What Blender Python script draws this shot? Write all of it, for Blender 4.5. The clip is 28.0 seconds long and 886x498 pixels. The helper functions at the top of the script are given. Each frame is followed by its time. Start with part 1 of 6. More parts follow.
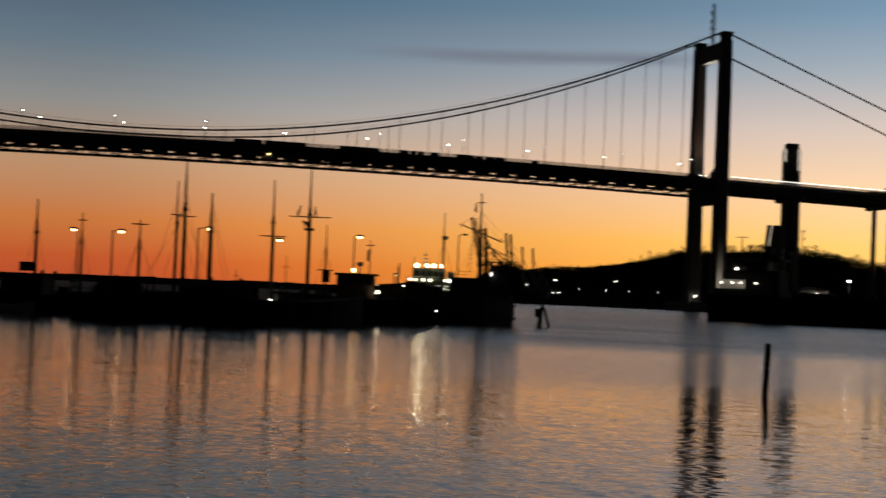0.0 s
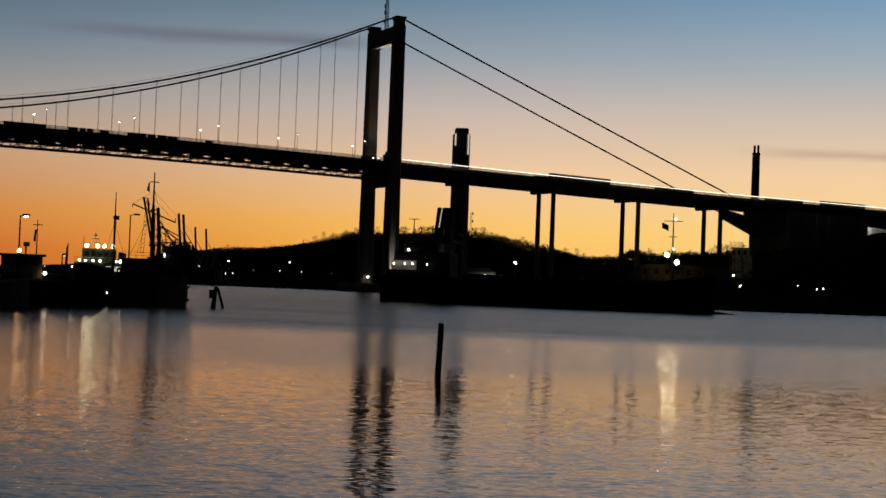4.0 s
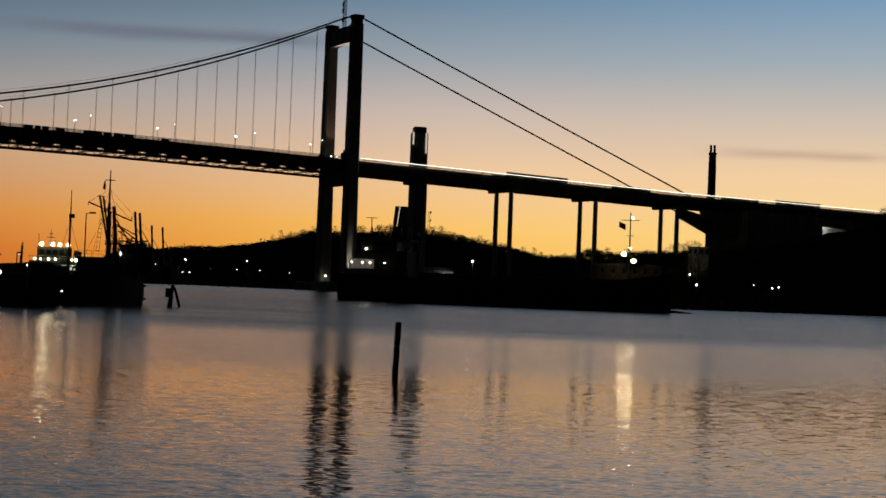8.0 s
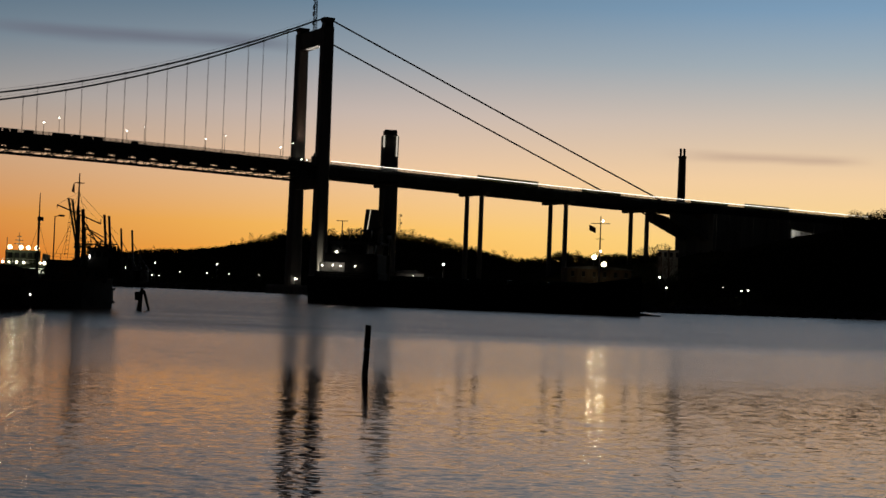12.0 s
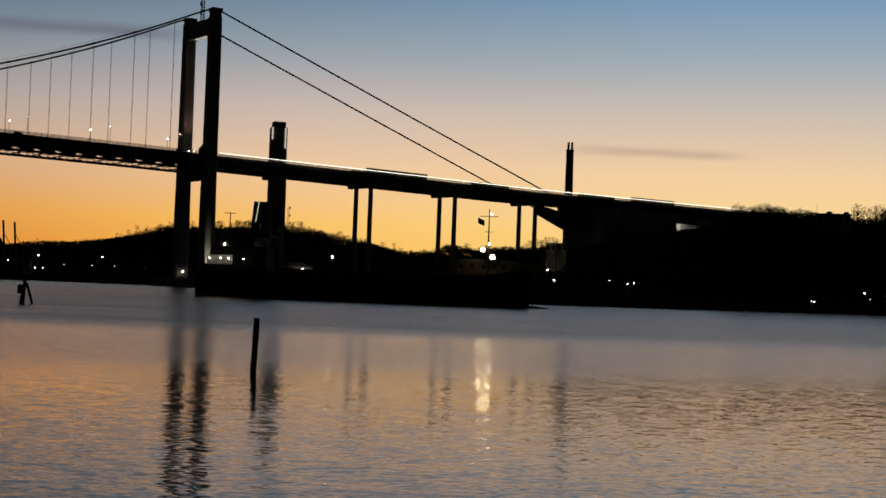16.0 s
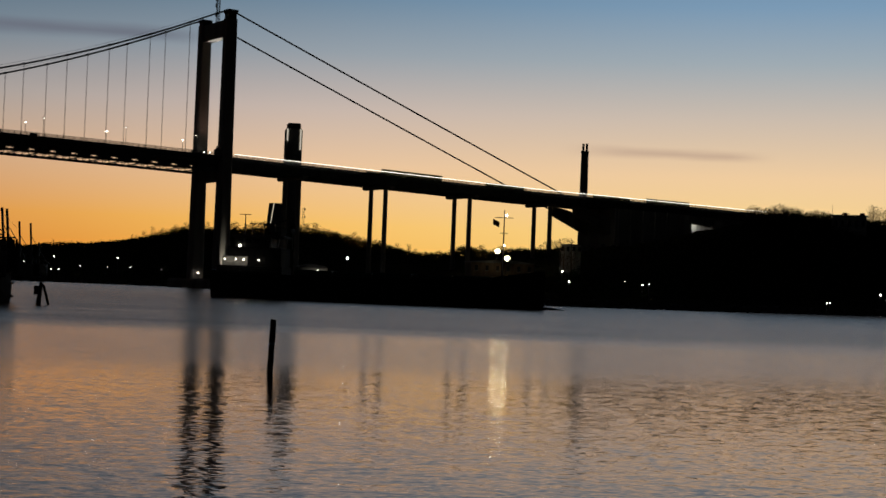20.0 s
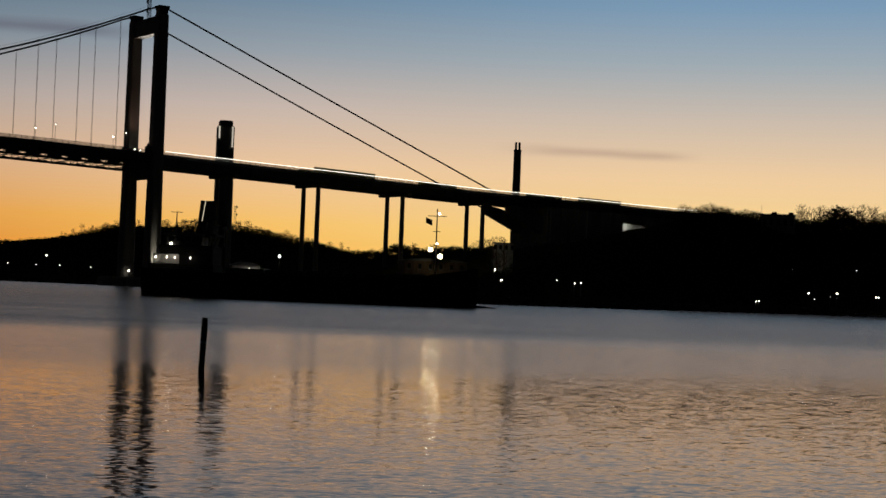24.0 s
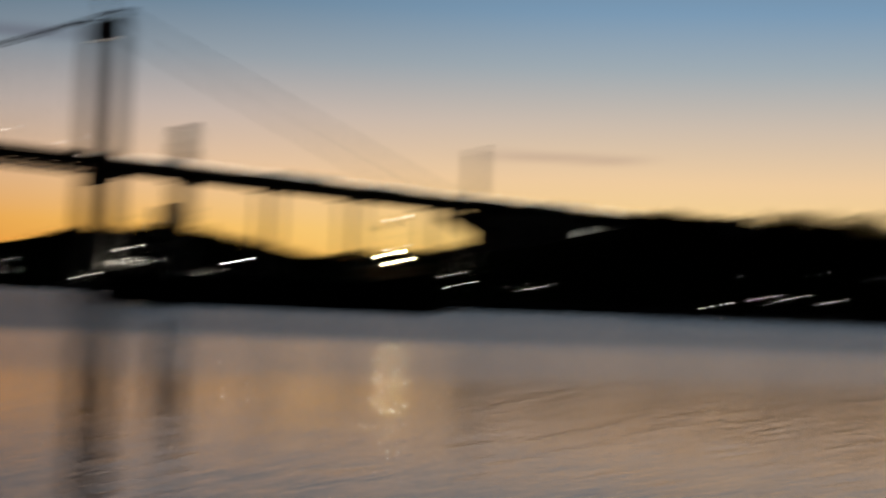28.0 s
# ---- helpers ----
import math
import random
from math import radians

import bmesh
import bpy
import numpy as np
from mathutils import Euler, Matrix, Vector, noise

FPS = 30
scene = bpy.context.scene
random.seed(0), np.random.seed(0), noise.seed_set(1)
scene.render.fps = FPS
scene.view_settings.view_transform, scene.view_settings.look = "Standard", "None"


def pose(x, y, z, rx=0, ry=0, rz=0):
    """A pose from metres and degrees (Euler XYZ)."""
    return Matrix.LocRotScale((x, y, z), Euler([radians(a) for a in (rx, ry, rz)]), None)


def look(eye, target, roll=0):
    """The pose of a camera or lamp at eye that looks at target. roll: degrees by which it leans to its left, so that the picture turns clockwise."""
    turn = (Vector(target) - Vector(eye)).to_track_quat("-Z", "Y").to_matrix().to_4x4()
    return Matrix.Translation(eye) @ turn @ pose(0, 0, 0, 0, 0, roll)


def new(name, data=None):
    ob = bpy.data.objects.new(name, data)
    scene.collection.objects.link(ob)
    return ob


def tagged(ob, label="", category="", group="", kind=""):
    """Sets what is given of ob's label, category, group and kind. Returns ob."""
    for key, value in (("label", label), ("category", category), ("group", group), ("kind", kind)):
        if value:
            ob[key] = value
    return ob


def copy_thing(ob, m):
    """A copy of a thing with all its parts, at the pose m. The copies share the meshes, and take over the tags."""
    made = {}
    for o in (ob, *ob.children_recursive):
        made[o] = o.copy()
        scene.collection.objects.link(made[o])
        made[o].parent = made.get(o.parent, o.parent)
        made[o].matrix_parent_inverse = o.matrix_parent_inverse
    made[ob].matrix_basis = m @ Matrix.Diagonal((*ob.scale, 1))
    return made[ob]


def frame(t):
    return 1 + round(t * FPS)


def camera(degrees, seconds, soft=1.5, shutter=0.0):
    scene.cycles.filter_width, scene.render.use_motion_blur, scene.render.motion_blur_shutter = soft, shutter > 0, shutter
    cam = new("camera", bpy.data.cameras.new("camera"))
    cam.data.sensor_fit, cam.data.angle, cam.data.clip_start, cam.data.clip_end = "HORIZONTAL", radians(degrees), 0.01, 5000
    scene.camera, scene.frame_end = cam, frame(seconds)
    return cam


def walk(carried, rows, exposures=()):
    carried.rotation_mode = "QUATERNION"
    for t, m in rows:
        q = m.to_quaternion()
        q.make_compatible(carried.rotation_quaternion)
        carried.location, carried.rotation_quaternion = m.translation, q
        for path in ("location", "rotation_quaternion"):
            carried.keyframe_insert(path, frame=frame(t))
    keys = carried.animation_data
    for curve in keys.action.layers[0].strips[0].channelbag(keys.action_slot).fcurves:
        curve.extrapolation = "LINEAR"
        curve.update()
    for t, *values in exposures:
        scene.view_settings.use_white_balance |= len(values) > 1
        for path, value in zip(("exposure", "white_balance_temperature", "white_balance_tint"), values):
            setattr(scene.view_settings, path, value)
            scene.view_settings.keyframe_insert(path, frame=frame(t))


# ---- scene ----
cam = camera(32.32, 28.0, soft=1.5, shutter=0.7)

# ---------------------------------------------------------------- camera
EYE = Vector((0.0, 0.0, 4.0))
# seconds, heading (degrees to the left of north), pitch, roll
PATH = [
    (0, 12.30, 1.59, 2.24), (0.5, 9.68, 1.56, 2.20), (1, 8.25, 1.46, 2.20),
    (1.5, 6.09, 1.38, 2.17), (2, 3.14, 1.37, 2.19), (2.5, 0.58, 1.32, 2.20),
    (3, 0.02, 1.35, 2.17), (3.5, 0.04, 1.34, 2.17), (5.5, 0.23, 1.37, 2.17),
    (6, 0.00, 1.35, 2.18), (6.5, -0.60, 1.37, 2.18), (7, -1.01, 1.35, 2.16),
    (7.5, -1.17, 1.35, 2.20), (8, -1.49, 1.36, 2.19), (8.5, -2.16, 1.37, 2.21),
    (9, -3.04, 1.33, 2.23), (9.5, -3.78, 1.27, 2.23), (10, -4.33, 1.27, 2.18),
    (10.5, -4.23, 1.30, 2.16), (11, -3.19, 1.39, 2.17), (11.5, -2.58, 1.52, 2.18),
    (13.5, -2.90, 1.48, 2.18), (14, -3.52, 1.43, 2.17), (14.5, -3.94, 1.41, 2.24),
    (15, -4.47, 1.40, 2.22), (15.5, -6.05, 1.40, 2.20), (16, -6.75, 1.40, 2.15),
    (16.5, -6.78, 1.42, 2.18), (17, -6.56, 1.45, 2.19), (17.5, -6.20, 1.47, 2.20),
    (18, -5.96, 1.50, 2.17), (18.5, -5.97, 1.49, 2.20), (19, -5.89, 1.47, 2.15),
    (19.5, -6.03, 1.44, 2.14), (20, -6.20, 1.43, 2.18), (20.5, -6.26, 1.45, 2.14),
    (22.5, -7.71, 1.35, 2.20), (23, -8.78, 1.37, 2.16), (23.5, -8.94, 1.43, 2.18),
    (24, -8.72, 1.46, 2.20), (24.5, -9.13, 1.42, 2.19), (25, -9.92, 1.39, 2.19),
    (25.5, -11.63, 1.38, 2.17), (26, -12.30, 1.41, 2.16), (26.5, -11.57, 1.49, 2.14),
    (27, -10.82, 1.63, 2.18), (27.5, -9.97, 1.70, 2.15), (27.9, -9.55, 1.66, 2.18),
    (27.967, -8.95, 1.39, 2.18), (28, -10.23, 1.69, 2.18),
]


# the carried camera sways a little sideways: seconds, metres
SWAY = ((0, 0.13), (0.5, 0.14), (1, 0.13), (1.5, 0.10), (2, 0.05), (3, 0.0), (3.5, -0.02), (6, -0.035), (8, -0.005), (10, 0.02), (13.5, 0.03),
        (15, 0.02), (17, 0.01), (18.5, -0.03), (20, -0.065), (23, -0.09), (24, -0.07), (25, -0.02), (26, -0.01), (27, 0.045), (28, 0.06))


def turned(t, yaw, pitch, roll):
    a, b = radians(yaw), radians(pitch)
    ahead = Vector((-math.sin(a) * math.cos(b), math.cos(a) * math.cos(b), math.sin(b)))
    eye = EYE + Vector((float(np.interp(t, *zip(*SWAY))), 0, 0))
    return look(eye, eye + ahead * 100, roll)


walk(cam, [(t, turned(t, a, b, c)) for t, a, b, c in PATH], [(0, 0.25), (1, 0.22), (2, 0.08), (3, 0.0), (15, 0.0), (21, -0.06), (28, -0.06)])

# ---------------------------------------------------------------- tools
def lin(r, g, b):
    """A colour from 0..255 display values to scene-linear."""
    f = lambda v: v / 12.92 if v <= 0.04045 else ((v + 0.055) / 1.055) ** 2.4
    return (f(r / 255), f(g / 255), f(b / 255), 1)


def ramp(nodes, stops, interpolation="LINEAR"):
    node = nodes.new("ShaderNodeValToRGB")
    node.color_ramp.interpolation = interpolation
    while len(node.color_ramp.elements) < len(stops):
        node.color_ramp.elements.new(0.5)
    for el, (p, c) in zip(node.color_ramp.elements, stops):
        el.position, el.color = p, c
    return node


def mathn(nt, op, a, b=None, clamp=False):
    n = nt.nodes.new("ShaderNodeMath")
    n.operation, n.use_clamp = op, clamp
    for i, v in enumerate((a, b)):
        if v is None:
            continue
        if isinstance(v, (int, float)):
            n.inputs[i].default_value = v
        else:
            nt.links.new(v, n.inputs[i])
    return n.outputs[0]


def smooth(nt, value, lo, hi):
    n = nt.nodes.new("ShaderNodeMapRange")
    n.interpolation_type = "SMOOTHSTEP"
    nt.links.new(value, n.inputs[0])
    n.inputs[1].default_value, n.inputs[2].default_value = lo, hi
    return n.outputs[0]


def mixc(nt, fac, a, b):
    n = nt.nodes.new("ShaderNodeMix")
    n.data_type = "RGBA"
    for sock, v in ((n.inputs[0], fac), (n.inputs[6], a), (n.inputs[7], b)):
        if isinstance(v, (int, float)):
            sock.default_value = v
        elif isinstance(v, tuple):
            sock.default_value = v
        else:
            nt.links.new(v, sock)
    return n.outputs[2]


# ---------------------------------------------------------------- sky after sunset
def make_sky():
    w = bpy.data.worlds.new("dusk")
    scene.world = w
    w.use_nodes = True
    nt = w.node_tree
    N, L = nt.nodes, nt.links
    bg = N["Background"]
    tc = N.new("ShaderNodeTexCoord")
    sep = N.new("ShaderNodeSeparateXYZ")
    L.new(tc.outputs["Generated"], sep.inputs[0])
    X, Y, Z = sep.outputs
    elev = mathn(nt, "MULTIPLY", mathn(nt, "ARCSINE", Z), 180 / math.pi)
    azim = mathn(nt, "MULTIPLY", mathn(nt, "ARCTAN2", X, Y), 180 / math.pi)
    up = mathn(nt, "POWER", mathn(nt, "DIVIDE", elev, 90.0, True), 0.5)

    def stops(*rows):
        return [(math.sqrt(max(e, 0) / 90), lin(*c)) for e, c in rows]

    def graded(*rows):
        r = ramp(N, stops(*rows))
        L.new(up, r.inputs[0])
        return r.outputs[0]

    high = ((16, (88, 98, 108)), (24, (46, 56, 68)), (40, (10, 13, 18)), (90, (2, 3, 5)))
    high_south = ((16, (56, 66, 74)), (24, (30, 37, 44)), (40, (8, 11, 16)), (90, (2, 3, 5)))
    south = graded((0, (182, 72, 40)), (0.8, (193, 86, 41)), (2.2, (201, 118, 60)), (4.4, (185, 145, 110)), (6.5, (140, 141, 139)),
                   (8.6, (100, 119, 133)), (10.7, (73, 98, 118)), *high_south)
    west = graded((0, (247, 160, 50)), (0.8, (251, 176, 64)), (2.2, (251, 190, 94)), (4.4, (235, 196, 159)), (6.5, (201, 183, 174)),
                  (8.6, (148, 157, 166)), (10.7, (105, 130, 150)), *high)
    north = graded((0, (250, 196, 92)), (0.8, (252, 206, 110)), (2.2, (252, 214, 136)), (4.4, (244, 208, 162)), (6.5, (208, 192, 176)),
                   (8.6, (162, 174, 182)), (10.7, (124, 156, 184)), *high)
    c = mixc(nt, smooth(nt, azim, -26, 5), south, west)
    c = mixc(nt, smooth(nt, azim, -8, 20), c, north)
    # thin streaks of cloud
    nz = N.new("ShaderNodeTexNoise")
    mp = N.new("ShaderNodeMapping")
    mp.inputs["Scale"].default_value = (9, 9, 60)
    L.new(tc.outputs["Generated"], mp.inputs[0])
    L.new(mp.outputs[0], nz.inputs[0])
    nz.inputs["Scale"].default_value, nz.inputs["Detail"].default_value = 1.0, 3

    def streak(a0, a1, e0, slope, thick, colour, strength, c):
        mid = 0.5 * (a0 + a1)
        line = mathn(nt, "ADD", mathn(nt, "MULTIPLY", mathn(nt, "SUBTRACT", azim, mid), slope), e0)
        off = mathn(nt, "ABSOLUTE", mathn(nt, "SUBTRACT", elev, line))
        off = mathn(nt, "ADD", off, mathn(nt, "MULTIPLY", mathn(nt, "SUBTRACT", nz.outputs[0], 0.5), thick * 1.2))
        body = mathn(nt, "SUBTRACT", 1.0, smooth(nt, off, 0, thick))
        ends = mathn(nt, "MULTIPLY", smooth(nt, azim, a0, a0 + 0.45 * (a1 - a0)), mathn(nt, "SUBTRACT", 1.0, smooth(nt, azim, a1 - 0.25 * (a1 - a0), a1)))
        return mixc(nt, mathn(nt, "MULTIPLY", mathn(nt, "MULTIPLY", body, ends), strength), c, colour)

    c = streak(-18, -1.6, 8.86, 0.0, 0.40, lin(108, 113, 126), 0.85, c)
    c = streak(10.0, 18.6, 5.24, -0.022, 0.36, lin(178, 150, 134), 0.55, c)
    # past the harbour the glow dies into a dull tan haze
    dull = mixc(nt, 0.18, c, lin(74, 56, 42))
    c = mixc(nt, smooth(nt, azim, -27, -18), dull, c)
    # the glow fades round towards the dark east
    away = smooth(nt, mathn(nt, "ABSOLUTE", azim), 28, 66)
    dusk = graded((0, (9, 8, 8)), (8, (8, 8, 9)), (16, (7, 8, 10)), (30, (5, 6, 9)), (90, (3, 4, 6)))
    c = mixc(nt, away, c, dusk)
    L.new(c, bg.inputs[0])
    bg.inputs[1].default_value = 1.0


make_sky()


# ---------------------------------------------------------------- materials
def base(name):
    m = bpy.data.materials.new(name)
    m.use_nodes = True
    return m, m.node_tree, m.node_tree.nodes["Principled BSDF"]


def coarse(name, colour, rough=0.8, metal=0.0, scale=0.6, spread=0.35, bump=0.3, fine=9.0, streaks=False):
    """A matt surface with stains at one scale, grain at another and a little relief."""
    m, nt, b = base(name)
    N, L = nt.nodes, nt.links
    tc = N.new("ShaderNodeTexCoord")
    big, small = N.new("ShaderNodeTexNoise"), N.new("ShaderNodeTexNoise")
    big.inputs["Scale"].default_value, big.inputs["Detail"].default_value = scale, 5
    small.inputs["Scale"].default_value, small.inputs["Detail"].default_value = scale * fine, 3
    src = tc.outputs["Object"]
    if streaks:
        mp = N.new("ShaderNodeMapping")
        mp.inputs["Scale"].default_value = (1, 1, 0.12)
        L.new(src, mp.inputs[0])
        src = mp.outputs[0]
    L.new(src, big.inputs[0]), L.new(tc.outputs["Object"], small.inputs[0])
    dark = tuple(v * (1 - spread) for v in colour) + (1,)
    light = tuple(min(1, v * (1 + spread)) for v in colour) + (1,)
    both = mathn(nt, "ADD", mathn(nt, "MULTIPLY", big.outputs[0], 0.7), mathn(nt, "MULTIPLY", small.outputs[0], 0.3))
    info = N.new("ShaderNodeObjectInfo")
    both = mathn(nt, "ADD", both, mathn(nt, "MULTIPLY", mathn(nt, "SUBTRACT", info.outputs["Random"], 0.5), 0.12))
    r = ramp(N, [(0.3, dark), (0.7, light)])
    L.new(both, r.inputs[0])
    L.new(r.outputs[0], b.inputs["Base Color"])
    L.new(mathn(nt, "ADD", mathn(nt, "MULTIPLY", small.outputs[0], 0.2), rough - 0.1), b.inputs["Roughness"])
    b.inputs["Metallic"].default_value = metal
    b.inputs["Specular IOR Level"].default_value = 0.5 if rough < 0.7 else 0.15
    if bump:
        bp = N.new("ShaderNodeBump")
        bp.inputs["Strength"].default_value, bp.inputs["Distance"].default_value = bump, 0.03
        L.new(small.outputs[0], bp.inputs["Height"])
        L.new(bp.outputs[0], b.inputs["Normal"])
    return m


def glowing(name, colour, strength):
    m, nt, b = base(name)
    b.inputs["Base Color"].default_value = (0.8, 0.8, 0.8, 1)
    b.inputs["Emission Color"].default_value = (*colour, 1)
    b.inputs["Emission Strength"].default_value = strength
    return m


def make_water():
    m, nt, b = base("river_water")
    N, L = nt.nodes, nt.links
    tc = N.new("ShaderNodeTexCoord")
    sep = N.new("ShaderNodeSeparateXYZ")
    L.new(tc.outputs["Object"], sep.inputs[0])

    def waves(sx, sy, detail, across, along):
        mp = N.new("ShaderNodeMapping")
        mp.inputs["Scale"].default_value = (sx, sy, 1)
        L.new(tc.outputs["Object"], mp.inputs[0])
        n = N.new("ShaderNodeTexNoise")
        n.inputs["Scale"].default_value, n.inputs["Detail"].default_value = 1.0, detail
        L.new(mp.outputs[0], n.inputs[0])
        v = N.new("ShaderNodeVectorMath")
        v.operation = "SUBTRACT"
        v.inputs[1].default_value = (0.5, 0.5, 0.5)
        L.new(n.outputs["Color"], v.inputs[0])
        s = N.new("ShaderNodeVectorMath")
        s.operation = "MULTIPLY"
        s.inputs[1].default_value = (across, along, 0)
        L.new(v.outputs[0], s.inputs[0])
        return s.outputs[0]

    def plus(a, bb):
        v = N.new("ShaderNodeVectorMath")
        v.operation = "ADD"
        L.new(a, v.inputs[0])
        if isinstance(bb, tuple):
            v.inputs[1].default_value = bb
        else:
            L.new(bb, v.inputs[1])
        return v.outputs[0]

    # swell, wavelets and fine ripples; away from the bank the air blurs them into gloss
    slope = plus(plus(waves(0.6, 1.2, 2, 0.03, 0.024), waves(1.6, 4.0, 2, 0.18, 0.082)), waves(5.0, 11, 2, 0.09, 0.125))
    # three belts: clear wavelets by the bank, a ruffled belt, and the wind-roughened fairway
    patch = N.new("ShaderNodeTexNoise")
    mp = N.new("ShaderNodeMapping")
    mp.inputs["Scale"].default_value = (0.014, 0.05, 1)
    L.new(tc.outputs["Object"], mp.inputs[0]), L.new(mp.outputs[0], patch.inputs[0])
    patch.inputs["Scale"].default_value, patch.inputs["Detail"].default_value = 1.0, 5
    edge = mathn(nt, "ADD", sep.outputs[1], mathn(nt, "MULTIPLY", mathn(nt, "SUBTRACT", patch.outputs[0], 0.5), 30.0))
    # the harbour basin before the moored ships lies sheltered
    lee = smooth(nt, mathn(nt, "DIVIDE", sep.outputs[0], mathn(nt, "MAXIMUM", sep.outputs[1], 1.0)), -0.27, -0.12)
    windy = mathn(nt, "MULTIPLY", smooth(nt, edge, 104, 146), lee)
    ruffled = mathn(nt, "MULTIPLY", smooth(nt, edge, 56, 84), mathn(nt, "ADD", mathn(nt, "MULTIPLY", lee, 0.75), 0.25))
    lane = N.new("ShaderNodeTexNoise")
    mp2 = N.new("ShaderNodeMapping")
    mp2.inputs["Scale"].default_value = (0.03, 0.11, 1)
    L.new(tc.outputs["Object"], mp2.inputs[0]), L.new(mp2.outputs[0], lane.inputs[0])
    lane.inputs["Scale"].default_value, lane.inputs["Detail"].default_value = 1.0, 3
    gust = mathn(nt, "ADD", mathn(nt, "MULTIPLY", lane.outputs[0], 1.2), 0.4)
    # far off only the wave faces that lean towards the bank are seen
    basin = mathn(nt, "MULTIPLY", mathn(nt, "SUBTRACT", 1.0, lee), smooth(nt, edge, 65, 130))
    # normals are biased towards the bank, so far water mirrors higher sky
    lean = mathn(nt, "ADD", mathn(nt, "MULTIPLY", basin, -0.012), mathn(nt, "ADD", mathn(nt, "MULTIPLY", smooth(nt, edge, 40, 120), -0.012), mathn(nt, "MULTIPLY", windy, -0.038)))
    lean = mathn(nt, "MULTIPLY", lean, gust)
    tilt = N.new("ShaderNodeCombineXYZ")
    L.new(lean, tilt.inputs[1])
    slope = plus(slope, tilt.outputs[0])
    nrm = N.new("ShaderNodeVectorMath")
    nrm.operation = "NORMALIZE"
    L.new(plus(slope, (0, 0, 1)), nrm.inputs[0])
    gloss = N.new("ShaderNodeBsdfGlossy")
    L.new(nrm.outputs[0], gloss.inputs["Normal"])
    rough = mathn(nt, "ADD", mathn(nt, "MULTIPLY", windy, 0.08), mathn(nt, "ADD", 0.042, mathn(nt, "MULTIPLY", ruffled, 0.15)))
    L.new(rough, gloss.inputs["Roughness"])
    # the ripples run across the river, so the sheen is drawn out along it
    L.new(mathn(nt, "SUBTRACT", 0.7, mathn(nt, "MULTIPLY", ruffled, 0.65)), gloss.inputs["Anisotropy"])
    grain = N.new("ShaderNodeCombineXYZ")
    grain.inputs[0].default_value = 1.0
    L.new(grain.outputs[0], gloss.inputs["Tangent"])
    # brown silty water; a warm reflection tint is put into the gloss colour
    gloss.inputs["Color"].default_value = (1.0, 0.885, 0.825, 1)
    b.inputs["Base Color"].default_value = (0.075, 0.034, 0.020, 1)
    b.inputs["Roughness"].default_value = 1.0
    b.inputs["Specular IOR Level"].default_value = 0.0
    fres = N.new("ShaderNodeFresnel")
    fres.inputs["IOR"].default_value = 1.43
    L.new(nrm.outputs[0], fres.inputs["Normal"])
    mx = N.new("ShaderNodeMixShader")
    L.new(fres.outputs[0], mx.inputs[0]), L.new(b.outputs[0], mx.inputs[1]), L.new(gloss.outputs[0], mx.inputs[2])
    L.new(mx.outputs[0], N["Material Output"].inputs[0])
    return m


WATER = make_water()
CONCRETE = coarse("weathered_concrete", (0.30, 0.29, 0.27), 0.85, scale=0.25, streaks=True)
STEEL = coarse("painted_bridge_steel", (0.10, 0.11, 0.11), 0.6, 0.2, scale=0.4)
CABLE = coarse("wrapped_cable_steel", (0.14, 0.14, 0.14), 0.55, 0.5, scale=1.5)
ASPHALT = coarse("asphalt", (0.05, 0.05, 0.05), 0.9, scale=0.5)
HULL = coarse("black_hull_paint", (0.025, 0.024, 0.024), 0.8, scale=0.5, streaks=True)
WHITE = coarse("ship_white_paint", (0.62, 0.62, 0.60), 0.5, scale=0.7, spread=0.15, streaks=True)
DECKP = coarse("green_deck_paint", (0.06, 0.09, 0.07), 0.7, scale=0.8)
WOOD = coarse("weathered_timber", (0.14, 0.10, 0.07), 0.85, scale=1.2, streaks=True, bump=0.6)
PILEWOOD = coarse("wet_dark_timber", (0.07, 0.055, 0.04), 0.75, scale=4.0, streaks=True, bump=0.8)
ROPE = coarse("tarred_rope", (0.06, 0.05, 0.04), 0.9, scale=3)
SOIL = coarse("grassy_soil", (0.045, 0.043, 0.026), 0.95, scale=0.08, fine=14)
SOIL.node_tree.nodes["Principled BSDF"].inputs["Specular IOR Level"].default_value = 0.0
ROCK = coarse("shore_rock", (0.13, 0.12, 0.11), 0.9, scale=0.5, bump=0.7)
BARK = coarse("bark", (0.07, 0.05, 0.035), 0.95, scale=1.5)
TWIG = coarse("bare_twigs", (0.07, 0.05, 0.03), 0.95, scale=1.0)
LEAF = coarse("dark_foliage", (0.035, 0.05, 0.02), 0.8, scale=0.8)
for m_ in (LEAF, TWIG, BARK):
    m_.node_tree.nodes["Principled BSDF"].inputs["Specular IOR Level"].default_value = 0.05
BRICK = coarse("chimney_brick", (0.22, 0.10, 0.07), 0.9, scale=0.5)
PLASTER = coarse("grey_stucco", (0.40, 0.39, 0.36), 0.9, scale=0.3, streaks=True)
ROOFING = coarse("roofing_sheet", (0.16, 0.16, 0.16), 0.7, scale=0.6)
CLOTH = coarse("flag_cloth", (0.05, 0.035, 0.03), 0.9, scale=2)
LAMP_WHITE = glowing("white_lamp", (1.0, 0.95, 0.85), 45)
LAMP_WARM = glowing("warm_lamp", (1.0, 0.62, 0.25), 9)
LAMP_DIM = glowing("small_lamp", (1.0, 0.9, 0.75), 10)
LAMP_FAINT = glowing("faint_lamp", (1.0, 0.94, 0.85), 2.2)
LAMP_FLOOD = glowing("flood_lamp", (1.0, 0.90, 0.55), 6)
LAMP_DECK = glowing("deck_lamp", (1.0, 0.92, 0.66), 5)
